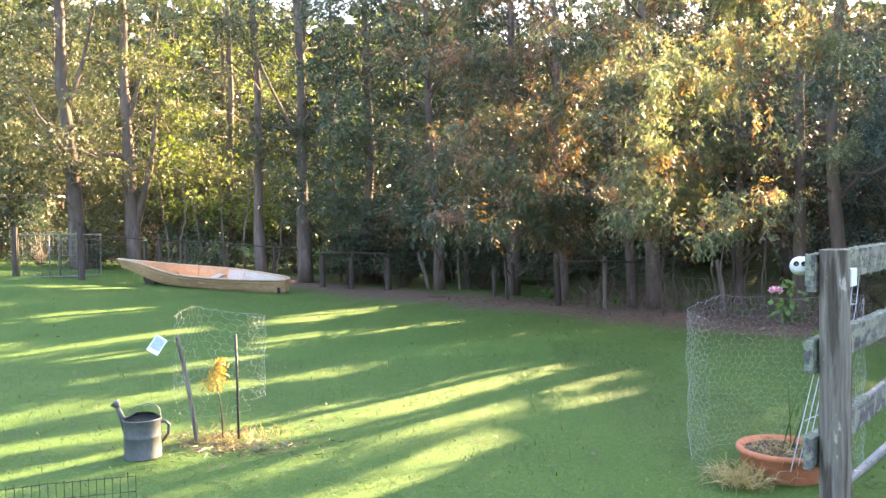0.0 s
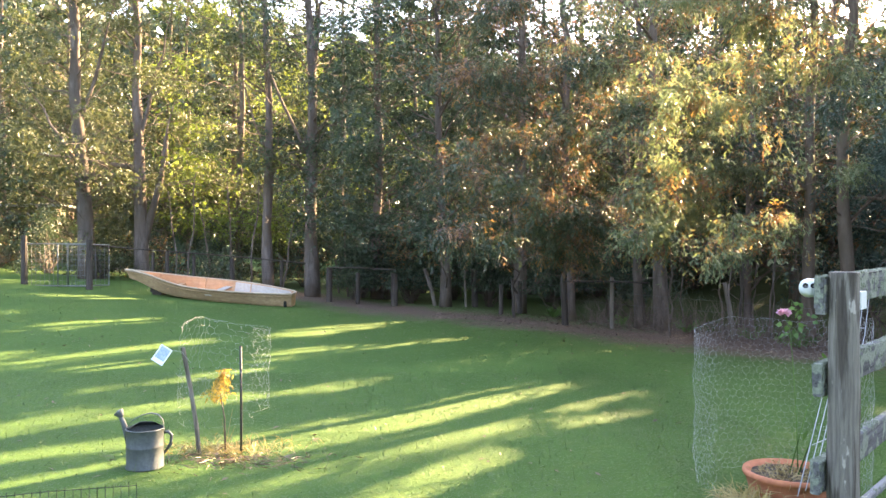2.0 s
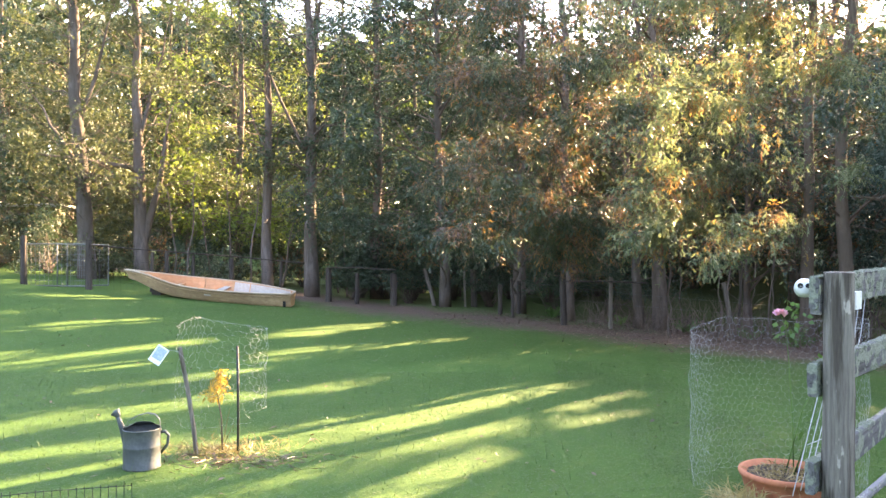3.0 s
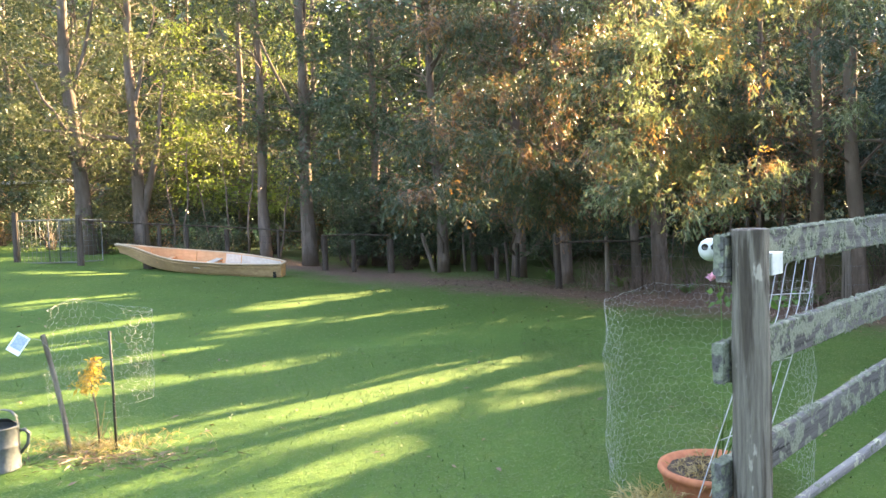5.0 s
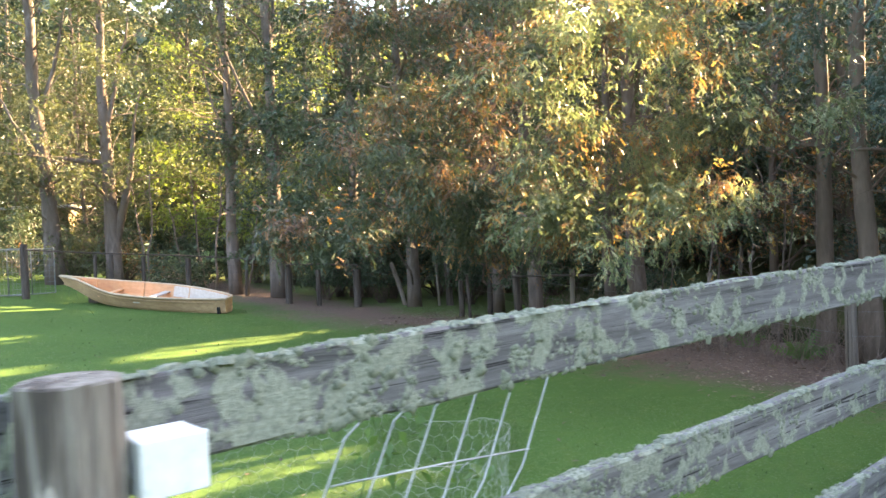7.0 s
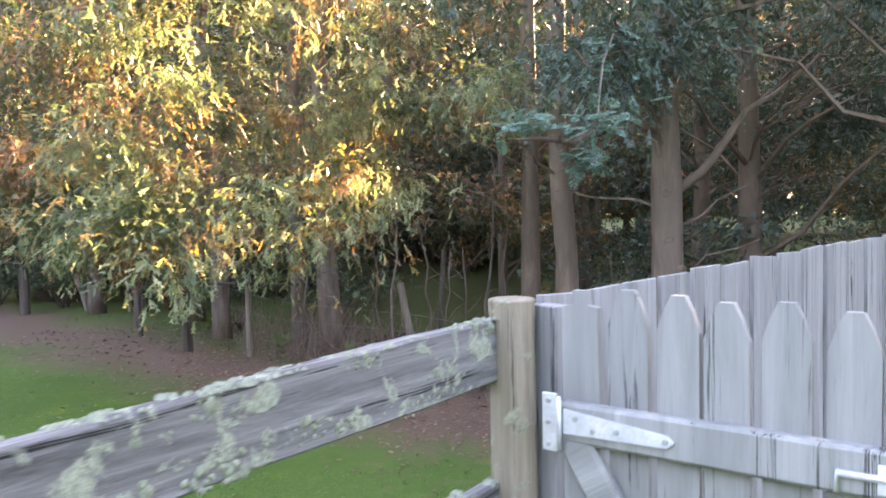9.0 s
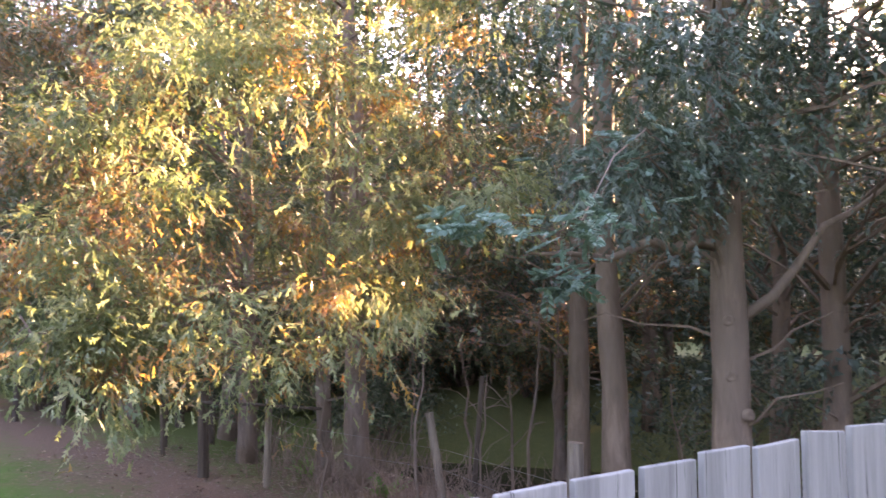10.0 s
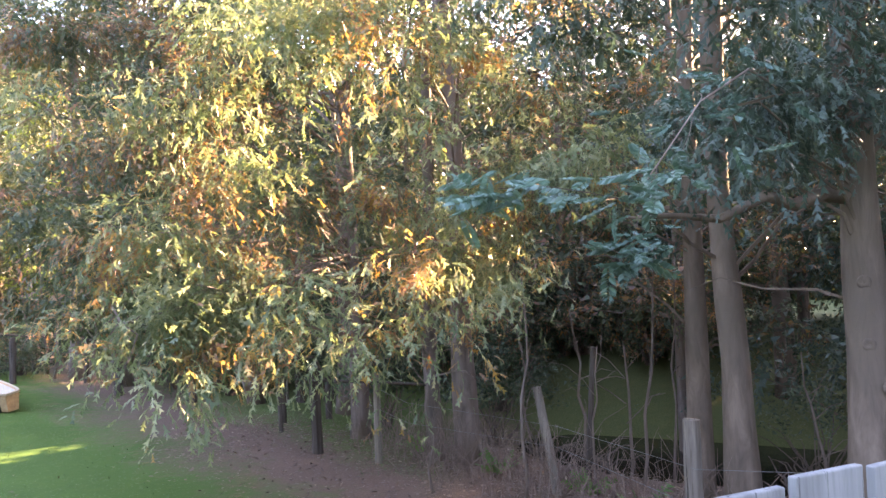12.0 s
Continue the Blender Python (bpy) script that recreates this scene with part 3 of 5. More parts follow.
        for _ in range(2):
            e = c + Vector((random.gauss(0, 0.25), random.gauss(0, 0.25), random.gauss(0.0, 0.16)))
            limbs.tube(bend(c, e, 0.05, 2, 0.06), [0.008, 0.006, 0.003], 3, False)
    for _ in range(dead):
        a, r = on_trunk(random.uniform(0.9, crown[0] + 1.5))
        b = a + Vector((random.uniform(-1, 1), random.uniform(-1, 0.6), random.uniform(-0.2, 0.8))) * random.uniform(0.6, 1.5)
        limbs.tube(bend(a, b, 0.1, 4, 0.07), [0.016, 0.012, 0.009, 0.006, 0.003], 4, False)
    for _ in range(twigs):
        a, r = on_trunk(random.uniform(1.8, crown[1] * 0.85))
        turn, far = random.uniform(0, 6.283), random.uniform(0.9, 2.6)
        b = a + Vector((math.cos(turn) * far, math.sin(turn) * far, far * random.uniform(-0.1, 0.9)))
        limbs.tube(bend(a, b, random.uniform(-0.1, 0.25), 5, 0.09), [0.02, 0.016, 0.013, 0.010, 0.006, 0.003], 4, False)
    part("branchwork", limbs, bark, t, kind="stuff")
    if cs:
        ctr = np.array([(c.x + x, c.y + y, c.z + z0) for c in cs])
        sp = np.tile(np.array((spread * 1.15, spread * 1.15, spread * 0.55)), (len(ctr), 1)) * np.random.uniform(0.6, 1.5, (len(ctr), 1))
        if frond:
            b, d, s, w = frond_sprays(ctr, sp, sprigs, along, length, frond, hang)
            part("crown", frond_data("crown", b - np.array((x, y, z0)), d, s, w, leafmat), None, t, kind="stuff")
            return t
        b, d, s, w = sprays(ctr, per, sp, leaves, length, leaf, slim, hang, core, core_leaf)
        if len(b):
            part("crown", leaf_data("crown", b - np.array((x, y, z0)), d, s, w * 1.25, leafmat, 0.15, True), None, t, kind="stuff")
    return t


def bush(x, y, r, h, n, mat, leaf=0.1, label="dense dark green shrub under the trees", name="shrub", slim=0.35, group="undergrowth below the trees"):
    """A loose shrub: stems from one foot and leafy twigs in an uneven dome."""
    z = gz(x, y)
    t = thing(name, label, "shrub", pose(x, y, z), group)
    stems, cs = Mesh(), []
    for _ in range(n):
        a, k = random.uniform(0, 6.28), random.random() ** 0.6
        c = Vector((math.cos(a) * r * k, math.sin(a) * r * k, h * random.uniform(0.15, 1.0) * (1 - 0.45 * k * k)))
        cs.append(c)
        stems.tube(bend((random.uniform(-0.1, 0.1), random.uniform(-0.1, 0.1), -0.03), c, 0.1, 4, 0.05), [0.014, 0.011, 0.008, 0.005, 0.003], 3, False)
    part("stem_tangle", stems, M_twig, t, kind="stuff")
    ctr = np.array([(c.x + x, c.y + y, c.z + z) for c in cs])
    b, d, s, w = sprays(ctr, 16, np.tile((0.22, 0.22, 0.18), (n, 1)), 9, 0.3, leaf, slim, 0.1, 44, leaf * 1.25)
    if len(b):
        part("foliage", leaf_data("foliage", b - np.array((x, y, z)), d, s, w * 1.25, mat, 0.1, True), None, t, kind="stuff")
    return t


# ---- ground ----
def build_ground():
    xs = np.r_[-900, -300, -120, -60, -40, np.arange(-30, 30.01, 0.5), 40, 60, 120, 300, 900]
    ys = np.r_[-900, -300, -100, -40, -15, np.arange(-6, 46.01, 0.5), 60, 90, 150, 300, 900]
    v = [(x, y, gz(x, y)) for y in ys for x in xs]
    n = len(xs)
    f = [(j * n + i, j * n + i + 1, (j + 1) * n + i + 1, (j + 1) * n + i) for j in range(len(ys) - 1) for i in range(n - 1)]
    g = new("ground", Mesh().add(v, f).data("ground", M_ground, True))
    tagged(g, "mown green lawn with brown leaf litter below the trees", "lawn", kind="structure")
    return g


def build_stream():
    """Still near-black water added so the shaded ditch beyond the old fence looks dark."""
    line = [(x, 22.0 - 0.45 * x) for x in np.arange(5.0, 16.1, 0.5)]
    v = [(x + 0.41 * o, y + 0.91 * o, -0.52) for x, y in line for o in (-1.5, -0.5, 0.5, 1.5)]
    f = [(4 * i + k, 4 * i + 4 + k, 4 * i + 5 + k, 4 * i + 1 + k) for i in range(len(line) - 1) for k in range(3)]
    w = new("water", Mesh().add(v, f).data("water", M_water, True))
    return tagged(w, "dark still water, added for the deep shade in the ditch below the trees", "stream", kind="structure")


def scatter_grass(name, label, n, x0, x1, y0, y1, h, w, mat, ok, lean=3.5):
    p = np.random.uniform((x0, y0), (x1, y1), (n, 2))
    p = p[ok(p)]
    z = np.array([gz(a, b) for a, b in p])
    base = np.c_[p, z + 0.003]
    d = unit(np.random.normal(size=(len(p), 3)) * (lean, lean, 0.1) + (0, 0, 0.7))
    s = h * np.random.uniform(0.5, 1.4, len(p))
    ob = new(name, leaf_data(name, base, d, s, np.full(len(p), w) * np.random.uniform(0.6, 1.4, len(p)), mat, 0.0, True, 0.1))
    return tagged(ob, label, "grass", kind="stuff")


def litter_edge(p):
    return p[:, 0] * 1.05 + p[:, 1] + np.random.normal(size=len(p)) * 0.7 < 17.8


# ---- fence with rails, gate and palings ----
FD = Vector((0.6734, 0.7393, 0.0))  # along the rail fence
FN = Vector((-0.7393, 0.6734, 0.0))  # from it towards the lawn
POST = Vector((2.615, 5.58, 0.0))
GPOST = Vector((5.485, 8.725, 0.0))
FENCE = Matrix(((FD.x, FN.x, 0, POST.x), (FD.y, FN.y, 0, POST.y), (0, 0, 1, 0), (0, 0, 0, 1)))


def rough_board(length, height, thick, seg=0.12, wear=0.006):
    """A sawn board along x from 0, centred in y, z from 0, with worn edges and a little warp."""
    n = max(2, int(length / seg))
    m, ring = Mesh(), []
    b = 0.007
    prof = [(-thick / 2, b), (-thick / 2 + b, 0), (thick / 2 - b, 0), (thick / 2, b), (thick / 2, height * 0.5), (thick / 2, height - b), (thick / 2 - b, height),
            (-thick / 2 + b, height), (-thick / 2, height - b), (-thick / 2, height * 0.5)]
    seed = random.uniform(0, 50)
    for i in range(n + 1):
        x = length * i / n
        for y, z in prof:
            o = noise.noise_vector(Vector((x * 3 + seed, y * 9, z * 9))) * wear + noise.noise_vector(Vector((x * 14 + seed, y * 20, z * 20))) * wear * 0.5
            ring.append((x, y + o.y, z + o.z))
    k = len(prof)
    f = [(i * k + j, (i + 1) * k + j, (i + 1) * k + (j + 1) % k, i * k + (j + 1) % k) for i in range(n) for j in range(k)]
    f += [tuple(range(k)), tuple(n * k + j for j in range(k))[::-1]]
    return m.add(ring, f)


def round_post(r, h, deep=0.3, wear=0.008):
    m = Mesh()
    prof = [(r, -deep + (h + deep) * i / 14) for i in range(14)] + [(r, h - 0.004), (r - 0.003, h), (r * 0.6, h + 0.003), (0.002, h + 0.003)]
    m.lathe(prof, 28)
    m.v = [tuple(Vector(p) * 1.0 + Vector((p[0], p[1], 0)).normalized() * (wear * (noise.noise(Vector((p[0] * 40, p[1] * 40, p[2] * 2.0))) + 0.6 * noise.noise(Vector((p[0] * 90, p[1] * 90, p[2] * 9)))))) for p in m.v]
    return m


def lichen_tufts(length, height, thick, n, bare=0.0):
    """Crusts of lichen: groups of lobed flakes and upright tufts, densest on the top edge and at the old end; bare: how much of the far end is free of it."""
    m = Mesh()
    for _ in range(n // 6):
        gx, side, far = length * random.random() ** (1.25 + bare), random.random(), random.uniform(0.012, 0.05)
        if side < 0.42:
            gy = random.uniform(-thick / 2, thick / 2)
        elif side < 0.62:
            gy = random.uniform(0.0, 0.03)
        elif side < 0.74:
            gy = height - random.uniform(0.0, 0.03)
        else:
            gy = random.uniform(0.0, height)
        for _ in range(random.randint(7, 17)):
            x, r = gx + random.gauss(0, far * 1.2), random.uniform(0.004, 0.011) * (1.8 if random.random() < 0.2 else 1.0)
            y = gy + random.gauss(0, far * 0.5)
            if not 0.01 < x < length - 0.01:
                continue
            if side < 0.42:
                c, nrm, tall = Vector((x, max(-thick / 2, min(thick / 2, y)), height)), Vector((0, 0, 1)), random.uniform(0.1, 0.6)
            else:
                c, nrm, tall = Vector((x, -thick / 2, max(0.004, min(height - 0.004, y)))), Vector((0, -1, 0)), random.uniform(0.05, 0.35)
            a = nrm.orthogonal().normalized()
            b = nrm.cross(a)
            k = 6
            rim = [c + (a * math.cos(t) + b * math.sin(t)) * r * random.uniform(0.5, 1.5) - nrm * 0.003 for t in (6.283 * j / k for j in range(k))]
            top = [c + (a * math.cos(t) + b * math.sin(t)) * r * random.uniform(0.3, 0.9) + nrm * r * tall * random.uniform(0.5, 1.0) for t in (6.283 * j / k for j in range(k))]
            m.add(rim + top + [c + nrm * r * tall * 0.7], [(j, (j + 1) % k, k + (j + 1) % k, k + j) for j in range(k)] + [(k + j, k + (j + 1) % k, 2 * k) for j in range(k)])
    return m


RAILS = ((1.221, 0.55), (0.762, 0.85), (0.25, 2.2), (-0.16, 1.0))  # height of the lower edge at the round post, and rise in degrees
SPAN = (GPOST - POST).length


def build_rail_fence():
    f = thing("rail_fence", "weathered grey timber rail fence crusted with pale lichen", "fence", FENCE)
    part("post", round_post(0.076, 1.415), M_post, f, "round grey brown post with dark stains")
    for i, (z, rise) in enumerate(RAILS):
        a = (0.085, 0.10, 0.115, 0.10)[i]
        n = SPAN + a - 0.035
        rail = part("rail", rough_board(n, 0.170, 0.045), M_rail if i < 3 else M_rail_bare, f, "", at=pose(-a, 0.103, z, 0, -rise, -0.9))
        part("lichen", lichen_tufts(n, 0.170, 0.045, (900, 900, 420, 160)[i], (0.1, 0.0, 0.5, 0.8)[i]), M_lichen, rail, "pale green crusty lichen", True, "stuff")
    part("post", round_post(0.063, 1.48, wear=0.003), M_gpost, f, "smooth tan gate post", False, at=Matrix.Translation((SPAN, 0, 0)))
    part("block", Mesh().box(-0.03, -0.05, 0, 0.03, 0.05, 1.46, 0.004), M_paling, f, "grey squared timber beside the gate post", at=pose(SPAN + 0.072, -0.074, 0, 0, 0, -20))
    return f


PALINGS = Matrix(((0.8526, -0.5225, 0, 5.48), (0.5225, 0.8526, 0, 8.713), (0, 0, 1, 0), (0, 0, 0, 1)))


def build_palings():
    f = thing("paling_fence", "grey weathered timber paling fence", "fence", PALINGS)
    for z in (0.4, 1.2):
        part("rail", rough_board(8.3, 0.09, 0.04), M_rail_bare, f, at=pose(0.06, 0.045, z, 0, -1.8, 0))
    for i in range(46):
        w, h = 0.157 + random.uniform(-0.004, 0.003), 1.478 + 0.0068 * i + random.uniform(-0.005, 0.005)
        m = Mesh().box(0, -0.009, -0.05, w, 0.009, h, 0.003)
        tilt = random.uniform(-1, 1)
        m.v = [(x, y, z + (0.012 * (x / w - 0.5) * tilt if z > 1 else 0)) for x, y, z in m.v]
        part("paling", m, M_paling, f, at=pose(0.10 + i * 0.18, random.uniform(-0.003, 0.003), 0, 0, 0, random.uniform(-0.8, 0.8)))
    return f


GATE = Matrix(((0.704, 0.71, 0, 5.616), (-0.71, 0.704, 0, 8.602), (0, 0, 1, -0.247), (0, 0, 0, 1))) @ Matrix.Scale(1.22, 4)


def build_gate():
    """The open gate: x along it from its hinges, y away from the camera."""
    g = thing("picket_gate", "open grey timber picket gate with dog-eared tops", "gate", GATE)
    for i in range(10):
        x, h, w = 0.026 + i * 0.1005, 1.447 - 0.003 * i + random.uniform(-0.006, 0.006), 0.084
        prof = [(-w / 2, 0.26), (w / 2, 0.26), (w / 2, h - 0.07), (w / 2 - 0.014, h - 0.028), (w / 2 - 0.028, h), (-w / 2 + 0.028, h), (-w / 2 + 0.014, h - 0.028), (-w / 2, h - 0.07)]
        if i == 0:
            prof = [(-w / 2, 0.26), (w / 2, 0.26), (w / 2, h - 0.035), (w / 2 - 0.024, h - 0.03), (w / 2 - 0.026, h), (-w / 2 + 0.026, h), (-w / 2 + 0.024, h - 0.03), (-w / 2, h - 0.035)]
        k = len(prof)
        v = [(a, -0.009, b) for a, b in prof] + [(a, 0.009, b) for a, b in prof]
        q = [tuple(range(k)), tuple(range(2 * k - 1, k - 1, -1))] + [(j, j + k, (j + 1) % k + k, (j + 1) % k) for j in range(k)]
        part("picket", Mesh().add(v, q), M_picket, g, at=pose(x, 0.0, random.uniform(-0.005, 0.005), 0, random.uniform(-0.4, 0.4), 0))
    for z in (1.128, 0.42):
        part("rail", rough_board(1.0, 0.083, 0.035, wear=0.002), M_picket, g, at=pose(-0.008, -0.028, z))
    part("brace", rough_board(0.95, 0.074, 0.03, wear=0.002), M_picket, g, at=pose(-0.022, -0.027, 1.122, 0, 58, 0))
    for z in (1.155, 0.435):
        hinge = part("hinge", Mesh().box(-0.046, -0.056, z - 0.046, -0.012, -0.049, z + 0.076, 0.002), M_zinc, g, "galvanised tee hinge")
        strap = Mesh().add([(0.002, -0.047, z + 0.045), (0.002, -0.047, z - 0.006), (0.225, -0.047, z + 0.0), (0.238, -0.047, z + 0.012), (0.225, -0.047, z + 0.024),
                            (0.002, -0.052, z + 0.045), (0.002, -0.052, z - 0.006), (0.225, -0.052, z + 0.0), (0.238, -0.052, z + 0.012), (0.225, -0.052, z + 0.024)],
                           [(0, 1, 2, 3, 4), (9, 8, 7, 6, 5)] + [(j, j + 5, (j + 1) % 5 + 5, (j + 1) % 5) for j in range(5)])
        part("strap", strap, M_zinc, hinge)
        part("pin", Mesh().tube([(-0.006, -0.056, z - 0.04), (-0.006, -0.056, z + 0.07)], 0.006, 10), M_zinc, hinge, smooth=True)
        for x, dz in ((0.03, 0.028), (0.07, 0.008), (0.12, 0.014), (0.222, 0.012), (-0.03, 0.06), (-0.03, 0.015), (-0.03, -0.032)):
            part("bolt", Mesh().lathe([(0.006, 0), (0.0055, 0.003), (0.001, 0.004)], 10), M_galv, hinge, at=pose(x, -0.0525 if x > 0 else -0.0565, z + dz, 90))
    latch = part("latch", Mesh().tube([(0.52, -0.052, 1.135), (0.52, -0.054, 1.168), (0.60, -0.054, 1.168), (0.95, -0.054, 1.168)], 0.006, 8), M_zinc, g, "galvanised latch bar", True)
    part("latch_plate", Mesh().box(0.58, -0.052, 1.14, 0.70, -0.046, 1.19, 0.002), M_zinc, latch)
    return g


# ---- things on the post ----
def build_security_camera():
    at = FENCE @ pose(0.024, 0.135, 1.325)
    c = thing("security_camera", "white turret security camera with two dark lenses on the post", "camera", at)
    part("mount_block", Mesh().box(-0.093, -0.06, -0.135, -0.02, -0.012, 0.055, 0.004), M_rail_bare, c, "grey timber block")
    part("bracket", Mesh().lathe([(0.001, 0), (0.046, 0), (0.05, 0.012), (0.044, 0.03), (0.001, 0.03)], 24), M_white, c, "", True, at=pose(0.0, 0.02, 0, 0, -90, 0))
    body = part("body", Mesh().lathe([(0.001, 0.052), (0.03, 0.049), (0.046, 0.036), (0.053, 0.012), (0.053, -0.018), (0.044, -0.04), (0.001, -0.045)], 28), M_white, c, "", True,
                at=pose(-0.022, 0.042, 0.0, 82, 0, -70) @ Matrix.Scale(0.95, 4))
    for dx, r in ((-0.02, 0.0135), (0.02, 0.0125)):
        part("lens", Mesh().lathe([(r + 0.002, -0.012), (r + 0.002, 0.003), (r, 0.004), (r * 0.8, 0.002), (0.001, 0.001)], 20), M_black, body, "dark round lens", True, at=Matrix.Translation((dx, 0.008, 0.049)))
    return c


def build_junction_box():
    b = thing("junction_box", "white plastic junction box fixed behind the fence post", "electrical box", FENCE @ pose(0.168, -0.01, 1.215))
    part("housing", Mesh().box(-0.088, -0.04, 0.0, 0.024, 0.05, 0.095, 0.005), M_white, b)
    part("lid", Mesh().box(-0.089, -0.052, -0.001, 0.025, -0.041, 0.096, 0.004), M_white, b)
    part("conduit", Mesh().tube([(-0.125, 0.005, 0.045), (-0.105, 0.005, 0.045), (-0.084, 0.005, 0.045)], 0.018, 14), M_galv, b, "grey cable gland", True)
    return b


# ---- wire ----
def hex_net(path, z0, z1, cell, wire, shape=None, ragged=0.0):
    """Hexagonal netting along a flat path of points, from z0 to z1, as thin wires."""
    pts = [Vector(p) for p in path]
    acc = [0.0]
    for a, b in zip(pts, pts[1:]):
        acc.append(acc[-1] + (b - a).length)

    def at(s, z):
        s = max(0, min(acc[-1] - 1e-6, s))
        i = max(j for j in range(len(acc)) if acc[j] <= s)
        i = min(i, len(pts) - 2)
        p = pts[i].lerp(pts[i + 1], (s - acc[i]) / (acc[i + 1] - acc[i]))
        q = Vector((p.x, p.y, z))
        o = noise.noise_vector(q * 7.0) * 0.022 + noise.noise_vector(q * 23.0) * 0.006
        return shape(q + o, s / acc[-1]) if shape else q + o

    m, rows, cols = Mesh(), int((z1 - z0) / (cell * 0.75)), int(acc[-1] / cell)
    for r in range(rows):
        for c in range(cols):
            s, z = (c + 0.5 * (r % 2)) * cell, z0 + r * cell * 0.75
            if ragged and random.random() < ragged:
                continue
            a, b = at(s, z), at(s, z + cell * 0.5)
            l, rr = at(s - cell / 2, z + cell * 0.75), at(s + cell / 2, z + cell * 0.75)
            for p, q in ((a, b), (b, l), (b, rr)):
                m.tube([p, q], wire, 3, False)
    for z in (z0, z0 + rows * cell * 0.75):
        m.tube([at(acc[-1] * i / 60, z) for i in range(61)], wire * 1.2, 4, False)
    return m


def arc(cx, cy, rx, ry, a0, a1, n=40):
    return [(cx + rx * math.cos(radians(a0 + (a1 - a0) * i / n)), cy + ry * math.sin(radians(a0 + (a1 - a0) * i / n)), 0) for i in range(n + 1)]


def build_pot_group():
    px, py = 2.66, 6.29
    pot = thing("plant_pot", "wide terracotta bowl with dry soil beside the fence post", "plant pot", pose(px, py, 0))
    part("bowl", Mesh().lathe([(0.001, -0.09), (0.17, -0.09), (0.2, -0.08), (0.232, 0.0), (0.252, 0.08), (0.265, 0.128), (0.276, 0.134), (0.284, 0.152), (0.278, 0.170), (0.258, 0.170), (0.244, 0.148), (0.21, 0.125)], 48), M_terra, pot, "", True)
    part("soil", Mesh().lathe([(0.248, 0.140), (0.15, 0.148), (0.08, 0.140), (0.001, 0.148)], 40).jitter(0.012, 14), M_soil, pot, "dark dry soil", True)
    n = 260
    a, r = np.random.uniform(0, 6.28, n), 0.2 * np.random.rand(n) ** 0.5
    part("dry_grass", leaf_data("dry_grass", np.c_[r * np.cos(a), r * np.sin(a), np.full(n, 0.140)], unit(np.random.normal(size=(n, 3)) * (0.9, 0.9, 0.2) + (0, 0, 0.6)), np.random.uniform(0.04, 0.16, n), np.full(n, 0.006), M_dry, 0.3), None, pot, "dry grass in the pot", kind="stuff")
    rose = thing("rose_bush", "thin rose plant with one pink flower", "rose", pose(2.69, 6.30, 0.185))
    cane = [(0.02, 0.0, -0.06), (0.06, 0.12, 0.3), (0.11, 0.28, 0.6), (0.15, 0.42, 0.82), (0.14, 0.48, 0.90)]
    part("cane", Mesh().tube(cane, [0.004, 0.0034, 0.003, 0.0025, 0.002], 6), M_rose, rose, smooth=True)
    part("cane", Mesh().tube([(-0.03, 0.02, -0.06), (0.1, 0.06, 0.35), (0.3, 0.16, 0.62), (0.42, 0.22, 0.78)], [0.004, 0.0034, 0.003, 0.002], 6), M_rose, rose, smooth=True)
    part("cane", Mesh().tube([(0.0, -0.03, -0.06), (0.12, 0.0, 0.25), (0.28, 0.1, 0.42)], [0.005, 0.004, 0.003], 6), M_rose, rose, smooth=True)
    pb, pd, ps = [], [], []
    for ring, (k, tilt, size) in enumerate(((6, 0.15, 0.03), (9, 0.6, 0.04), (12, 1.1, 0.048), (13, 1.5, 0.05))):
        for j in range(k):
            t = 6.283 * j / k + ring
            d = Vector((math.cos(t) * math.sin(tilt), math.sin(t) * math.sin(tilt), math.cos(tilt)))
            pb.append((0.14 + d.x * 0.006, 0.48 + d.y * 0.006, 0.905)), pd.append(d), ps.append(size)
    part("flower", leaf_data("flower", np.array(pb), np.array(pd), np.array(ps), np.array(ps) * 0.95, M_pink, -0.1), None, rose, "pink double rose flower")
    lv = []
    for c, k in (((0.2, 0.44, 0.84), 9), ((0.16, 0.42, 0.78), 6), ((0.24, 0.4, 0.9), 8), ((0.2, 0.45, 0.95), 9), ((0.42, 0.22, 0.8), 10), ((0.3, 0.16, 0.62), 9), ((0.28, 0.1, 0.44), 12), ((0.1, 0.0, 0.25), 8)):
        lv += [(c[0] + random.gauss(0, 0.03), c[1] + random.gauss(0, 0.03), c[2] + random.gauss(0, 0.025)) for _ in range(k)]
    k = len(lv)
    part("leaves", leaf_data("leaves", np.array(lv), unit(np.random.normal(size=(k, 3)) + (0, 0, -0.2)), np.random.uniform(0.04, 0.065, k), np.random.uniform(0.028, 0.042, k), M_rose, 0.15), None, rose, kind="stuff")
    net = thing("chicken_wire_guard", "round guard of galvanised chicken wire about the pot", "wire netting", pose(0, 0, 0))

    def lean(q, u):
        return q + Vector((0, 0, (0.03 * math.sin(u * 9) + 0.09 * ease(0.18, 0.4, u)) * q.z))

    part("netting", hex_net(arc(2.70, 6.52, 0.54, 0.44, 205, -60, 52), 0.0, 0.98, 0.052, 0.00050, lean), M_wire, net)
    tr = thing("wire_trellis", "leaning panel of bent galvanised mesh in the pot", "trellis", FENCE)
    tops = (0.65, 0.79, 0.92, 1.06, 1.20, 1.35)
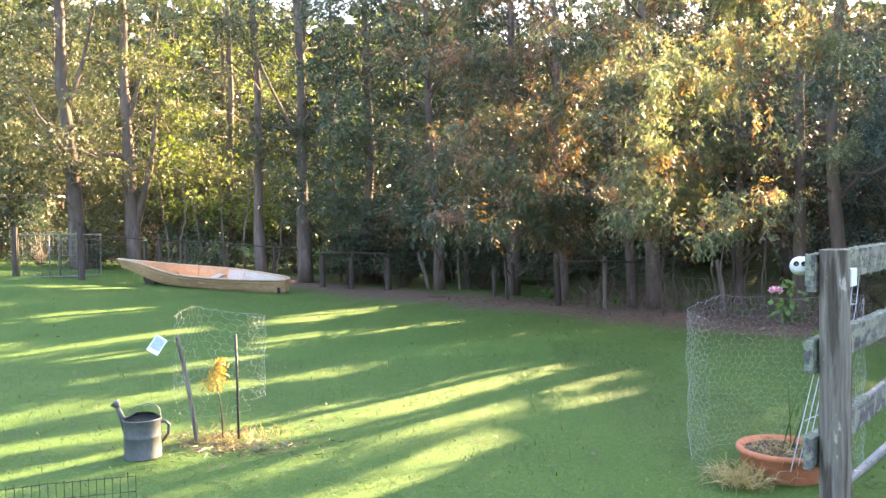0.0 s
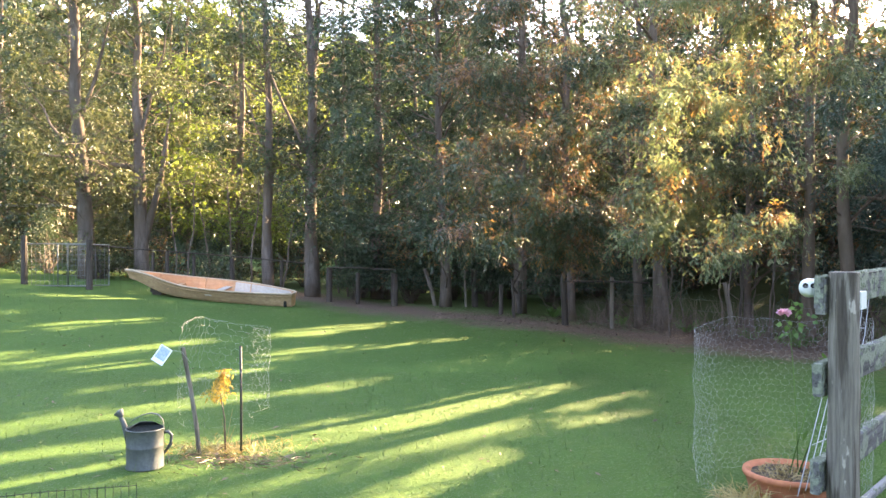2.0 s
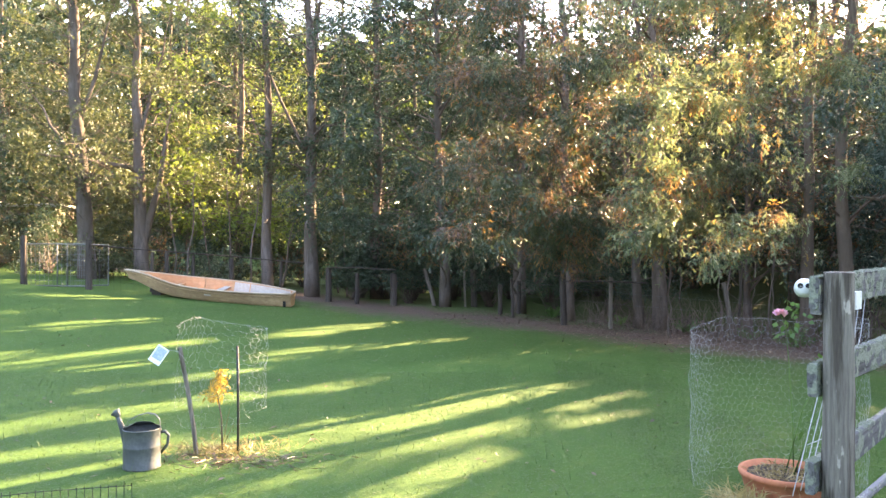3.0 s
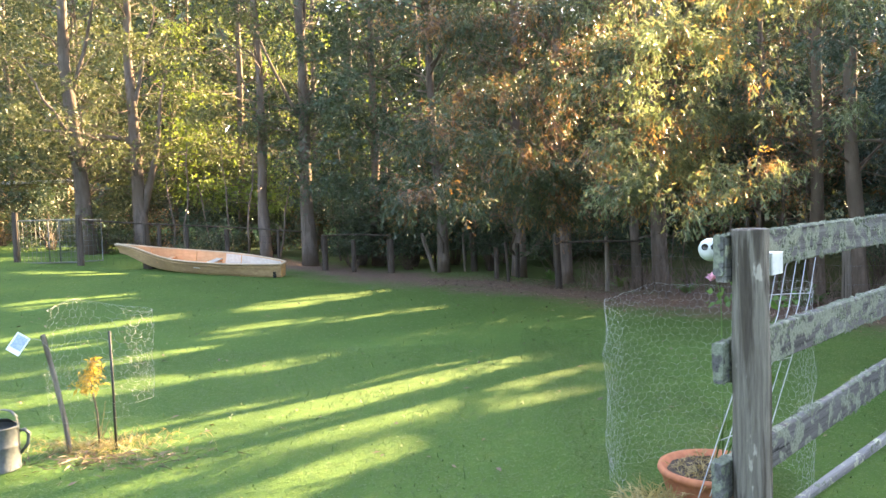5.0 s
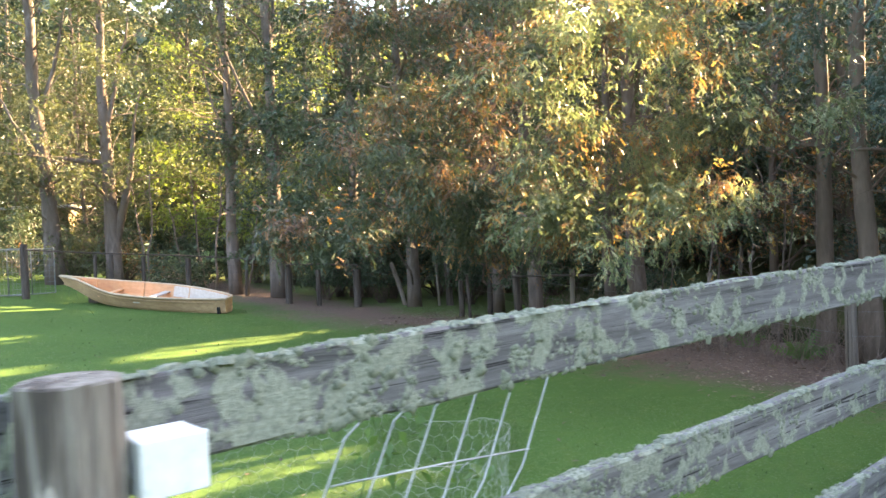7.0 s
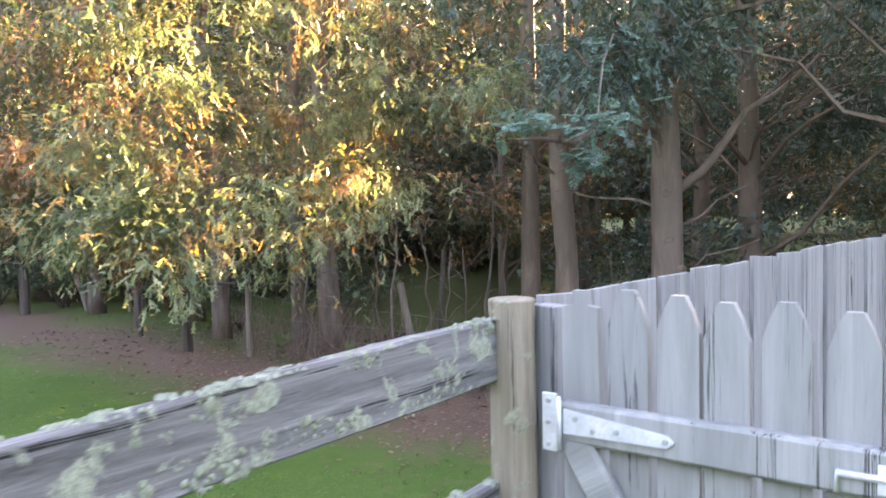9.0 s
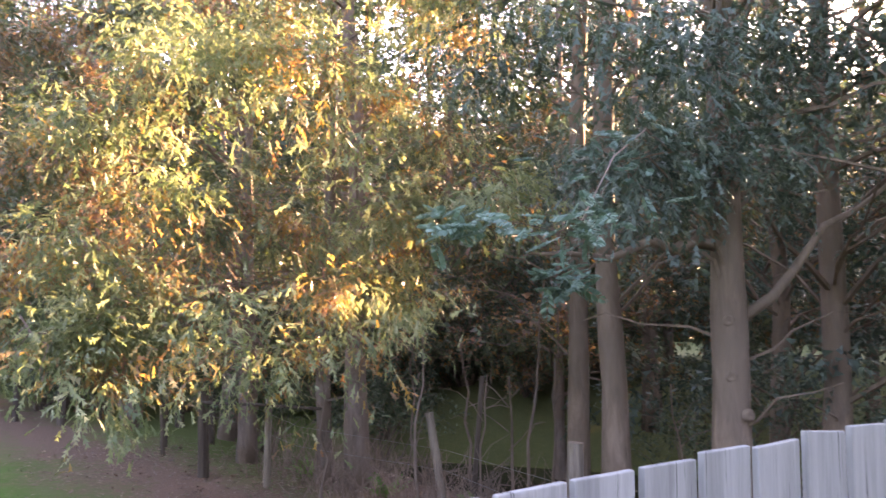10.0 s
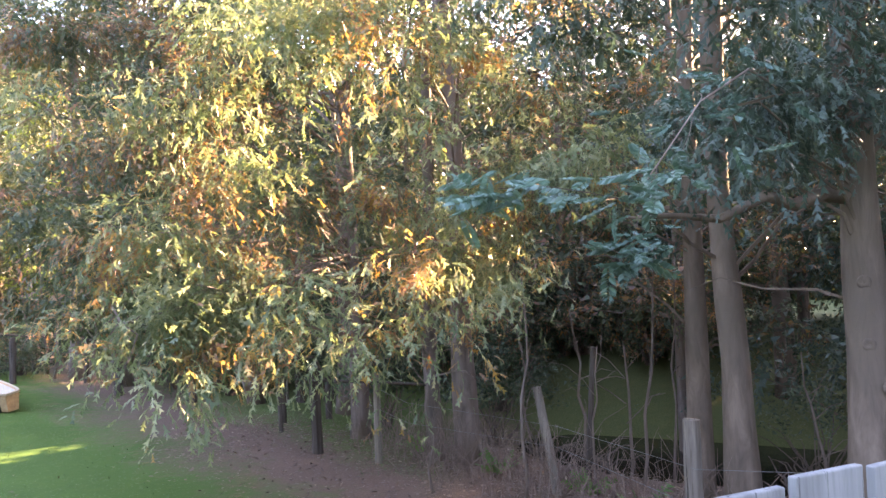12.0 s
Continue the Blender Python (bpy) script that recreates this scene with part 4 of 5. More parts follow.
    for i, a in enumerate(tops):
        hi = 1.16 + 0.012 * i
        up = [(a - 0.02 - 0.55 * (hi - z) - 0.45 * max(0, hi - z - 0.25), 0.2 - 0.03 * (hi - z), z) for z in [0.24 + (hi - 0.24) * k / 8 for k in range(9)]]
        part("bar", Mesh().tube(up + [(a + 0.035, 0.2, hi + 0.035)], 0.0027, 6), M_wire, tr, smooth=True)
    for z0, z1 in ((1.062, 1.01),):
        part("cross_wire", Mesh().tube([(0.61 - 0.58 * (1.1 - z0), 0.197, z0), (0.95 - 0.58 * (1.1 - z0), 0.202, (z0 + z1) / 2), (1.28 - 0.58 * (1.1 - z1), 0.197, z1)], 0.0026, 6), M_wire, tr, smooth=True)
    part("cross_wire", Mesh().tube([(0.40, 0.19, 0.74), (0.95, 0.19, 0.70)], 0.0026, 6), M_wire, tr, smooth=True)
    part("cross_wire", Mesh().tube([(0.08, 0.18, 0.46), (0.62, 0.18, 0.43)], 0.0026, 6), M_wire, tr, smooth=True)
    k = 420
    pp = np.random.normal(size=(k, 2)) * (0.08, 0.07) + (2.32, 6.08)
    tuft = new("dry_grass_tuft", leaf_data("dry_grass_tuft", np.c_[pp, np.zeros(k)], unit(np.random.normal(size=(k, 3)) * (0.6, 0.6, 0.1) + (0, 0, 0.8)), np.random.uniform(0.1, 0.30, k), np.full(k, 0.006), M_dry, 0.35))
    tagged(tuft, "straw coloured tuft of long grass beside the pot", "grass", kind="stuff")


def build_sapling_group():
    st = thing("timber_stake", "leaning rough grey garden stake", "stake", pose(-1.255, 7.32, 0))
    part("shaft", Mesh().tube([(0, 0, -0.1), (-0.025, -0.01, 0.2), (-0.06, -0.04, 0.5), (-0.105, -0.08, 0.80)], [0.016, 0.017, 0.017, 0.0165], 8).jitter(0.005, 18), M_post, st, smooth=False)
    rod = thing("metal_rod", "straight black metal garden rod", "stake", pose(-0.96, 7.34, 0))
    part("shaft", Mesh().tube([(0, 0, -0.1), (0.0, 0, 0.4), (-0.005, 0, 0.80)], 0.0095, 10), M_rod, rod, smooth=True)
    net = thing("chicken_wire_guard", "sagging guard of old chicken wire about a sapling", "wire netting", pose(0, 0, 0))

    def sag(q, u):
        return q + Vector((0.06 * q.z * math.sin(u * 12), 0.04 * q.z * math.cos(u * 7), 0.05 * q.z * math.sin(u * 6.5)))

    part("netting", hex_net(arc(-1.14, 7.55, 0.34, 0.28, 200, -40, 40), 0.30, 0.98, 0.07, 0.0006, sag, 0.03), M_wire, net)
    part("netting", hex_net(arc(-1.14, 7.55, 0.34, 0.28, -40, -160, 24), 0.22, 0.62, 0.07, 0.0004, sag, 0.25), M_wire, net)
    tag = thing("plant_label", "white printed plastic plant label hung on the wire", "label", pose(-1.49, 7.18, 0.755, 78, 34, 12))
    part("card", Mesh().box(-0.045, -0.065, -0.001, 0.045, 0.065, 0.001), M_label, tag)
    part("print", Mesh().box(-0.036, -0.035, 0.0015, 0.036, 0.055, 0.002), M_print, tag, "grey blue printed picture")
    part("tie", Mesh().tube([(0.03, 0.06, 0), (0.1, 0.09, 0.02), (0.2, 0.06, -0.02)], 0.0012, 4), M_wire, tag)
    sap = thing("sapling", "young tree with yellow autumn leaves inside the guard", "sapling", pose(-1.10, 7.36, 0))
    part("stem", Mesh().tube([(0.02, 0, -0.02), (0.01, 0.01, 0.25), (-0.02, 0, 0.45), (-0.01, 0, 0.60)], [0.007, 0.006, 0.005, 0.003], 6), M_twig, sap, smooth=True)
    for dx, z in ((0.05, 0.33), (-0.03, 0.26), (0.07, 0.2)):
        part("side_shoot", Mesh().tube([(0.015, 0.0, 0.03), (0.02 + dx * 0.5, 0.01, z * 0.6), (0.02 + dx, 0.01, z)], [0.003, 0.0025, 0.0012], 5), M_dry, sap)
    k = 330
    h = 0.40 + 0.23 * np.random.rand(k) ** 1.2
    wdt = 0.068 * np.clip((0.66 - h) / 0.22, 0, 1) ** 0.7 * np.clip((h - 0.38) / 0.05, 0.2, 1) + 0.006
    b = np.c_[np.random.normal(size=k) * wdt * 0.7 - 0.03 + (h - 0.45) * 0.25, np.random.normal(size=k) * wdt * 0.7, h]
    part("leaves", leaf_data("leaves", b, unit(np.random.normal(size=(k, 3)) + (0, 0, -0.5)), np.random.uniform(0.03, 0.055, k), np.random.uniform(0.007, 0.013, k), M_yellow, 0.2), None, sap, "bright yellow drooping leaves", kind="stuff")
    k = 620
    pp = np.random.normal(size=(k, 2)) * (0.24, 0.12) + (-1.10, 7.38)
    g = new("dry_grass_tuft", leaf_data("dry_grass_tuft", np.c_[pp, np.zeros(k)], unit(np.random.normal(size=(k, 3)) * (0.7, 0.7, 0.1) + (0, 0, 0.7)), np.random.uniform(0.04, 0.20, k), np.full(k, 0.005), M_dry, 0.3))
    tagged(g, "pale dry grass left round the sapling", "grass", kind="stuff")
    k = 380
    pp = np.random.normal(size=(k, 2)) * (0.30, 0.12) + (-0.92, 7.10)
    g = new("dead_twigs", leaf_data("dead_twigs", np.c_[pp, np.full(k, 0.01)], unit(np.random.normal(size=(k, 3)) * (1, 1, 0.15) + (0, 0, 0.1)), np.random.uniform(0.04, 0.16, k), np.full(k, 0.007), M_litter, 0.05))
    tagged(g, "scatter of dead twigs and stalks on the lawn", "twigs", kind="stuff")


def build_watering_can():
    c = thing("watering_can", "old dull grey metal watering can on the lawn", "watering can", pose(-1.54, 6.98, 0, 0, 0, 8))
    part("body", Mesh().lathe([(0.001, 0.012), (0.122, 0.012), (0.126, 0.0), (0.128, 0.012), (0.124, 0.02), (0.124, 0.15), (0.1265, 0.155), (0.124, 0.16), (0.124, 0.265), (0.128, 0.27), (0.128, 0.277), (0.12, 0.277), (0.119, 0.2), (0.118, 0.03), (0.001, 0.03)], 40), M_can, c, "", True)
    v, f = [], []
    for i in range(15):
        a = radians(20 + 180 * i / 14)
        v += [(0.125 * math.cos(a), 0.125 * math.sin(a), 0.276), (0.05 * math.cos(a) * 1.0, 0.04 + 0.02 * math.sin(a), 0.31), (0.05 * math.cos(a), 0.04 + 0.02 * math.sin(a), 0.306), (0.122 * math.cos(a), 0.122 * math.sin(a), 0.272)]
    for i in range(14):
        f += [(4 * i + k, 4 * i + 4 + k, 4 * i + 4 + (k + 1) % 4, 4 * i + (k + 1) % 4) for k in range(4)]
    part("cover", Mesh().add(v, f), M_can, c, "half cover over the mouth", True)
    part("water", Mesh().lathe([(0.118, 0.17), (0.001, 0.17)], 32), M_can_in, c)
    def strap(line, w, thick=0.003):
        m, v = Mesh(), []
        for x, y, z in line:
            v += [(x, y - w, z), (x, y + w, z), (x, y + w, z + thick), (x, y - w, z + thick)]
        f = [(4 * i + k, 4 * i + (k + 1) % 4, 4 * i + 4 + (k + 1) % 4, 4 * i + 4 + k) for i in range(len(line) - 1) for k in range(4)]
        return m.add(v, f + [(3, 2, 1, 0), tuple(range(len(v) - 4, len(v)))])

    part("handle", strap([(-0.124, -0.02, 0.23), (-0.112, -0.015, 0.29), (-0.075, -0.01, 0.335), (-0.02, 0, 0.365), (0.04, 0, 0.378), (0.09, 0, 0.366), (0.12, 0, 0.33), (0.13, 0, 0.25)], 0.016), M_can, c, "", True)
    part("rear_handle", Mesh().tube([(0.118, 0.03, 0.235), (0.15, 0.035, 0.238), (0.172, 0.04, 0.21), (0.165, 0.038, 0.15), (0.12, 0.03, 0.09)], [0.010, 0.012, 0.012, 0.011, 0.009], 8), M_can, c, "", True)
    sp = part("spout", Mesh().tube([(-0.105, 0.03, 0.17), (-0.125, 0.03, 0.235), (-0.15, 0.03, 0.31), (-0.172, 0.03, 0.362)], [0.03, 0.024, 0.018, 0.015], 12), M_can, c, "", True)
    part("sprinkler_head", Mesh().lathe([(0.014, -0.03), (0.035, 0.012), (0.036, 0.018), (0.001, 0.026)], 20), M_can, sp, "", True, at=pose(-0.175, 0.03, 0.375, 0, -38, 0))
    return c


def build_boat():
    """A flat-bottomed dinghy: x along it from the transom to the stem."""
    stern, bow = Vector((-2.68, 19.5, 0)), Vector((-6.8, 20.65, 0))
    L = (bow - stern).length
    d = (bow - stern).normalized()
    at = Matrix(((d.x, -d.y, 0, stern.x), (d.y, d.x, 0, stern.y), (0, 0, 1, 0.135), (0, 0, 0, 1))) @ pose(0, 0, 0, -9, -4.6, 0)
    b = thing("dinghy", "old tan wooden dinghy drawn up on the grass", "boat", at)
    n = 26

    def ring(u, inset, floor):
        hb = max(0.02, 0.50 * (0.24 + 0.76 * math.sin(math.pi * 0.5 * min(1.0, u * 2.3)) ** 0.85) * (1 - ease(0.45, 1.0, u) ** 1.35 * 0.97)) - inset
        hb = max(0.004, hb)
        top = 0.30 + 0.13 * ease(0.45, 1.0, u) ** 1.6
        bot = 0.0 + 0.26 * ease(0.6, 1.05, u) ** 2 + floor
        x = L * u - (0.12 * ease(0.8, 1.0, u) * 0)
        rake = 0.10 * ease(0.85, 1.0, u)
        return [(x + rake, -hb, top), (x, -hb * 0.86, bot + 0.06), (x, -hb * 0.78, bot), (x, hb * 0.78, bot), (x, hb * 0.86, bot + 0.06), (x + rake, hb, top)]

    def skin(inset, floor):
        v, f = [], []
        for i in range(n + 1):
            v += ring(i / n, inset, floor)
        for i in range(n):
            f += [(6 * i + k, 6 * i + k + 1, 6 * i + 7 + k, 6 * i + 6 + k) for k in range(5)]
        return v, f

    v, f = skin(0, 0)
    hull = Mesh().add(v, f)
    hull.add(ring(0, 0, 0), [(0, 1, 2, 3, 4, 5)])
    part("hull", hull, M_hull, b, "weathered tan plywood hull")
    v, f = skin(0.02, 0.018)
    part("lining", Mesh().add(v, [q[::-1] for q in f]), M_inside, b, "orange brown bare inside")
    for s in (0, 5):
        part("gunwale", Mesh().tube([Vector(ring(i / n, -0.008, 0)[s]) + Vector((0, 0, 0.0)) for i in range(n + 1)], 0.019, 6), M_gunwale, b, "pale rubbed gunwale")
        part("rubbing_strake", Mesh().tube([Vector(ring(i / n, -0.012, 0)[s]).lerp(Vector(ring(i / n, -0.012, 0)[1 if s == 0 else 4]), 0.28) for i in range(n + 1)], 0.012, 5), M_hull, b)
    part("transom_cap", Mesh().box(-0.02, -0.13, 0.27, 0.03, 0.13, 0.305, 0.006), M_gunwale, b)
    # Black block stands in for the dark inside of a slot in the hull
    part("dark_notch", Mesh().box(0.10, 0.11, -0.01, 0.16, 0.185, 0.13, 0.01), M_black, b, "black block for the dark slot low in the hull near the stern")
    for u, w, mat in ((0.44, 0.16, M_deck), (0.70, 0.12, M_inside)):
        hb = abs(ring(u, 0.02, 0)[0][1])
        part("thwart", Mesh().box(L * u - w / 2, -hb + 0.01, 0.15, L * u + w / 2, hb - 0.01, 0.172, 0.005), mat, b)
    part("floor_board", Mesh().box(L * 0.14, -0.26, 0.022, L * 0.46, 0.26, 0.034, 0.004), M_deck, b, "grey painted floor")
    v, f = [], []
    for i in range(9):
        q, w = ring(0.03 + 0.37 * i / 8, 0.024, 0.02), ring(0.03 + 0.37 * i / 8, 0.034, 0.02)
        v += [Vector(q[0]) - Vector((0, 0, 0.015)), Vector(q[1]), Vector(w[1]), Vector(w[0]) - Vector((0, 0, 0.015))]
    for i in range(8):
        f += [(4 * i + k, 4 * i + (k + 1) % 4, 4 * i + 4 + (k + 1) % 4, 4 * i + 4 + k) for k in range(4)]
    part("side_panel", Mesh().add(v, f + [(3, 2, 1, 0), (32, 33, 34, 35)]), M_deck, b, "pale grey painted panel")
    part("inner_stringer", Mesh().tube([Vector(ring(u, 0.05, 0)[5]) - Vector((0, 0, 0.07)) for u in (0.45, 0.55, 0.65, 0.75, 0.85)], 0.016, 6), M_gunwale, b, "pale loose batten along the side")
    for u in (0.3, 0.58, 0.82):
        for s in (0, 5):
            q = ring(u, 0.03, 0.02)
            part("frame_rib", Mesh().tube([q[s], q[1 if s == 0 else 4], q[2 if s == 0 else 3]], 0.014, 5), M_inside, b)
    part("ring_bolt", Mesh().tube([(L * 0.93 + 0.02 * math.cos(a), -0.09, 0.42 + 0.03 * math.sin(a)) for a in (6.283 * i / 12 for i in range(13))], 0.006, 5), M_black, b)
    part("prop_block", Mesh().box(L * 0.80, -0.30, -0.14, L * 0.86, -0.02, 0.06, 0.008), M_oldpost, b, "dark timber block under the bow")
    return b


# ---- old fence and gates along the trees ----
def old_post(x, y, h, r=0.05, lean=(0, 0), mat=None, name="fence_post", label="old weathered fence post"):
    t = thing(name, label, "fence post", pose(x, y, gz(x, y)), "posts of the old fence")
    m = Mesh().tube([(0, 0, -0.15), (lean[0] * 0.3, lean[1] * 0.3, h * 0.3), (lean[0] * 0.65, lean[1] * 0.65, h * 0.65), (lean[0], lean[1], h)], [r * 1.05, r, r * 0.98, r * 0.95], 9).jitter(r * 0.15, 9)
    part("shaft", m, mat or M_oldpost, t)
    return t


def build_far_fence():
    for x, y, h, r, lean in ((-7.79, 20.76, 1.2, 0.08, (0, 0)), (-6.48, 21.29, 1.0, 0.04, (0.03, 0)), (-6.15, 21.43, 1.0, 0.05, (0, 0)), (-5.61, 21.84, 0.95, 0.045, (0, 0)), (-4.78, 22.38, 0.9, 0.065, (0, 0)), (-3.63, 23.03, 0.9, 0.04, (0.02, 0)),
                             (-2.16, 21.69, 0.86, 0.08, (0, 0)), (-1.42, 21.48, 0.78, 0.055, (0, 0)), (-0.49, 21.16, 0.8, 0.085, (0, 0)), (0.54, 21.28, 0.92, 0.05, (-0.28, -0.1)), (1.28, 21.06, 0.88, 0.03, (-0.04, 0)), (1.5, 21.08, 0.92, 0.08, (-0.03, 0)),
                             (1.95, 18.87, 0.66, 0.05, (0, 0)), (2.17, 18.17, 0.8, 0.03, (-0.05, 0)), (3.04, 16.94, 1.0, 0.065, (-0.04, 0)), (3.85, 16.51, 0.98, 0.04, (0, 0)),
                             (5.80, 15.48, 1.0, 0.045, (-0.17, 0.03)), (6.75, 13.68, 1.0, 0.065, (0, 0)), (6.1, 16.1, 1.35, 0.03, (0.1, 0)), (2.43, 19.54, 0.75, 0.05, (0, 0)), (3.3, 18.21, 0.85, 0.055, (0, 0))):
        old_post(x, y, h, r, lean, M_palepost if (x, y) in ((5.80, 15.48), (6.75, 13.68), (0.54, 21.28), (3.85, 16.51), (1.28, 21.06)) else None)
    rails = thing("old_fence_rails", "thin grey rails of the old fence", "fence rail", pose(0, 0, 0))
    for p in ([(-7.79, 20.72, 1.50), (-6.53, 21.21, 1.37), (-4.78, 22.35, 1.20), (-2.78, 22.78, 1.0)], [(-2.2, 21.6, 0.93), (-1.41, 21.38, 0.94), (-0.43, 21.05, 0.9)], [(2.96, 16.87, 0.82), (3.76, 16.44, 0.84), (4.47, 16.23, 0.82)]):
        part("rail", Mesh().tube(p, 0.017, 7).jitter(0.008, 5), M_oldpost, rails)
    wires = thing("fence_wires", "sagging wires of the old fence", "wire", pose(0, 0, 0), kind="stuff")
    line = [(-7.79, 20.76), (-6.15, 21.43), (-4.78, 22.38), (-3.63, 23.03), (-2.16, 21.69), (-0.49, 21.16), (1.5, 21.08), (2.43, 19.54), (3.3, 18.21), (4.2, 16.5), (5.8, 15.45), (6.75, 13.63), (9.6, 13.0)]
    for z in (0.2, 0.38, 0.56, 0.72):
        part("wire", Mesh().tube([(x, y - 0.05, gz(x, y) + z + random.uniform(-0.03, 0.03)) for x, y in line[:7]], 0.002, 4, False), M_rod, wires)
    for z in (0.42, 0.72):
        part("wire", Mesh().tube([(x, y - 0.05, gz(x, y) + z + random.uniform(-0.08, 0.05)) for x, y in line[6:]], 0.0022, 4, False), M_gate_pipe, wires)
    for i in range(30):
        x0, y0 = -7.7 + i * 0.135, 20.78 + i * 0.073
        part("stay_wire", Mesh().tube([(x0, y0, gz(x0, y0)), (x0 + random.uniform(-0.02, 0.02), y0, gz(x0, y0) + 0.75)], 0.002, 3, False), M_rod, wires)


def mesh_gate(at, w, h, label, bars):
    g = thing("metal_gate", label, "gate", at, "metal farm gates")
    part("gate_frame", Mesh().tube([(0, 0, 0), (w, 0, 0), (w, 0, h), (0, 0, h), (0, 0, 0)], 0.019, 8).tube([(w / 2, 0, 0), (w / 2, 0, h)], 0.014, 6), M_gate_pipe, g, smooth=True)
    m = Mesh()
    for i in range(1, bars):
        m.tube([(w * i / bars, 0, 0), (w * i / bars, 0, h)], 0.004, 4, False)
    for i in range(1, 8):
        m.tube([(0, 0, h * i / 8), (w, 0, h * i / 8)], 0.004, 4, False)
    part("mesh_panel", m, M_gate_pipe, g)
    return g


def build_far_gates():
    mesh_gate(pose(-9.45, 21.1, 0.50, 0, 0, -10), 1.65, 1.02, "galvanised farm gate with wire mesh", 14)
    mesh_gate(pose(-8.5, 21.2, 0.48, 0, 0, 35), 0.95, 1.02, "second galvanised mesh gate standing ajar", 9)
    old_post(-9.55, 21.15, 1.2, 0.075)
    s = thing("garden_shed", "small tan garden shed behind the trees", "shed", pose(-15.8, 34, gz(-15.8, 34), 0, 0, 8))
    part("wall", Mesh().box(-1.3, -1, 0, 1.3, 1, 2.2, 0.02), M_shed, s)
    part("roof", Mesh().box(-1.5, -1.2, 2.2, 1.5, 1.2, 2.32, 0.02), M_roof, s)
    part("door", Mesh().box(-0.4, -1.03, 0, 0.4, -0.995, 1.9, 0.008), M_oldpost, s)


def build_wire_edging():
    e = thing("wire_edging", "low dark green wire garden edging", "garden edging", pose(0, 0, 0))
    m = Mesh()
    a, b = Vector((-1.75, 5.05, 0.16)), Vector((-0.98, 5.30, 0.16))
    for i in range(24):
        p = a.lerp(b, i / 23)
        m.tube([p - Vector((0, 0, 0.05)), p + Vector((0, 0, 0.24 + random.uniform(-0.008, 0.008)))], 0.0018, 4, False)
    part("uprights", m, M_rod, e)
    for z in (0.06, 0.15, 0.225):
        part("rail_wire", Mesh().tube([a + Vector((0, 0, z)), a.lerp(b, 0.5) + Vector((0, 0.01, z + 0.006)), b + Vector((0, 0, z))], 0.002, 4, False), M_rod, e)


# ---- build ----
build_ground()
build_stream()
build_rail_fence()
build_palings()
build_gate()
build_security_camera()
build_junction_box()
build_pot_group()
build_sapling_group()
build_watering_can()
build_boat()
build_far_fence()
build_far_gates()
build_wire_edging()

# Trees of the front row
tree((-9.4, 24.4), 14, 0.21, (-0.05, 0), M_bark_pale, M_green, (2.6, 12), 2.4, 60, forks=((4.2, 1.2, 0.3, 4.5, 0.07), (3.2, -1.8, 0.2, 2.5, 0.06)), label="tall pale-barked tree with feathery green leaves", bias=(0, 0.1), twigs=46)
tree((-8.1, 25.1), 12, 0.19, (-0.02, 0.02), M_bark, M_green, (2.8, 11), 2.6, 60, forks=((0.9, 0.95, 0.1, 4.4, 0.15), (4.0, 1.0, 0, 4.0, 0.07), (3.3, -4.0, -0.2, 0.5, 0.075)), label="forked brown tree with feathery green leaves", dead=14, bias=(0, 0.1), twigs=46)
tree((-4.04, 23.4), 14, 0.13, (-0.012, 0), M_bark, M_green, (3.2, 12), 2.1, 46, label="slender dark-barked tree with sparse leaves", dead=16, forks=((3.6, -1.1, 0.1, 3.0, 0.035),), bias=(0, 0.1), twigs=40)
tree((-2.75, 22.87), 14, 0.165, (-0.015, 0), M_bark_pale, M_dark, (3.6, 12), 2.0, 50, forks=((3.6, -2.2, 0, 4.8, 0.05), (3.8, 0.38, 0.1, 6, 0.08)), label="pale straight tree that forks above head height", dead=8, bias=(0, 0.1), twigs=46)
tree((0.78, 20.9), 12, 0.11, (-0.03, 0), M_bark_pale, M_dark, (1.7, 11), 2.4, 80, label="slim tree with dense dark green leaves")
tree((-1.1, 23.8), 13, 0.13, (0.0, 0), M_bark, M_dark, (1.6, 12), 2.6, 84, label="dark tree with dense blue-green leaves")
tree((2.5, 20.3), 12, 0.14, (0.0, 0), M_bark, M_mixed, (1.3, 11), 2.6, 100, label="dense tree with rust-tinged leaves", bias=(0, -0.7))


def lobes(n, x0, x1, y0, y1, top, under, low=2.0, each=6):
    """Places of foliage pads, gathered into boughs with gaps between, in a crown that hangs down to a wavy lower edge; under: (x, height) along it."""
    out, boughs, golden = [], -(-n // each), 0.618
    for k in range(boughs):
        x = x0 + (x1 - x0) * ((k * golden + 0.2 * random.random()) % 1.0)
        foot = float(np.interp(x, [q[0] for q in under], [q[1] for q in under]))
        y, z, turn = random.uniform(y0, y1), foot + (top - foot) * ((k + random.random()) / boughs) ** low, random.uniform(-0.6, 0.6)
        for _ in range(each):
            a = random.gauss(0, 0.34)
            p = (x + a * math.cos(turn) + random.gauss(0, 0.1), y + a * math.sin(turn) + random.gauss(0, 0.16), z - 0.25 * abs(a) + random.gauss(0, 0.07))
            lowest = float(np.interp(p[0], [q[0] for q in under], [q[1] for q in under]))
            out.append((p[0], p[1], max(p[2], lowest - 0.05)))
    return out[:n]


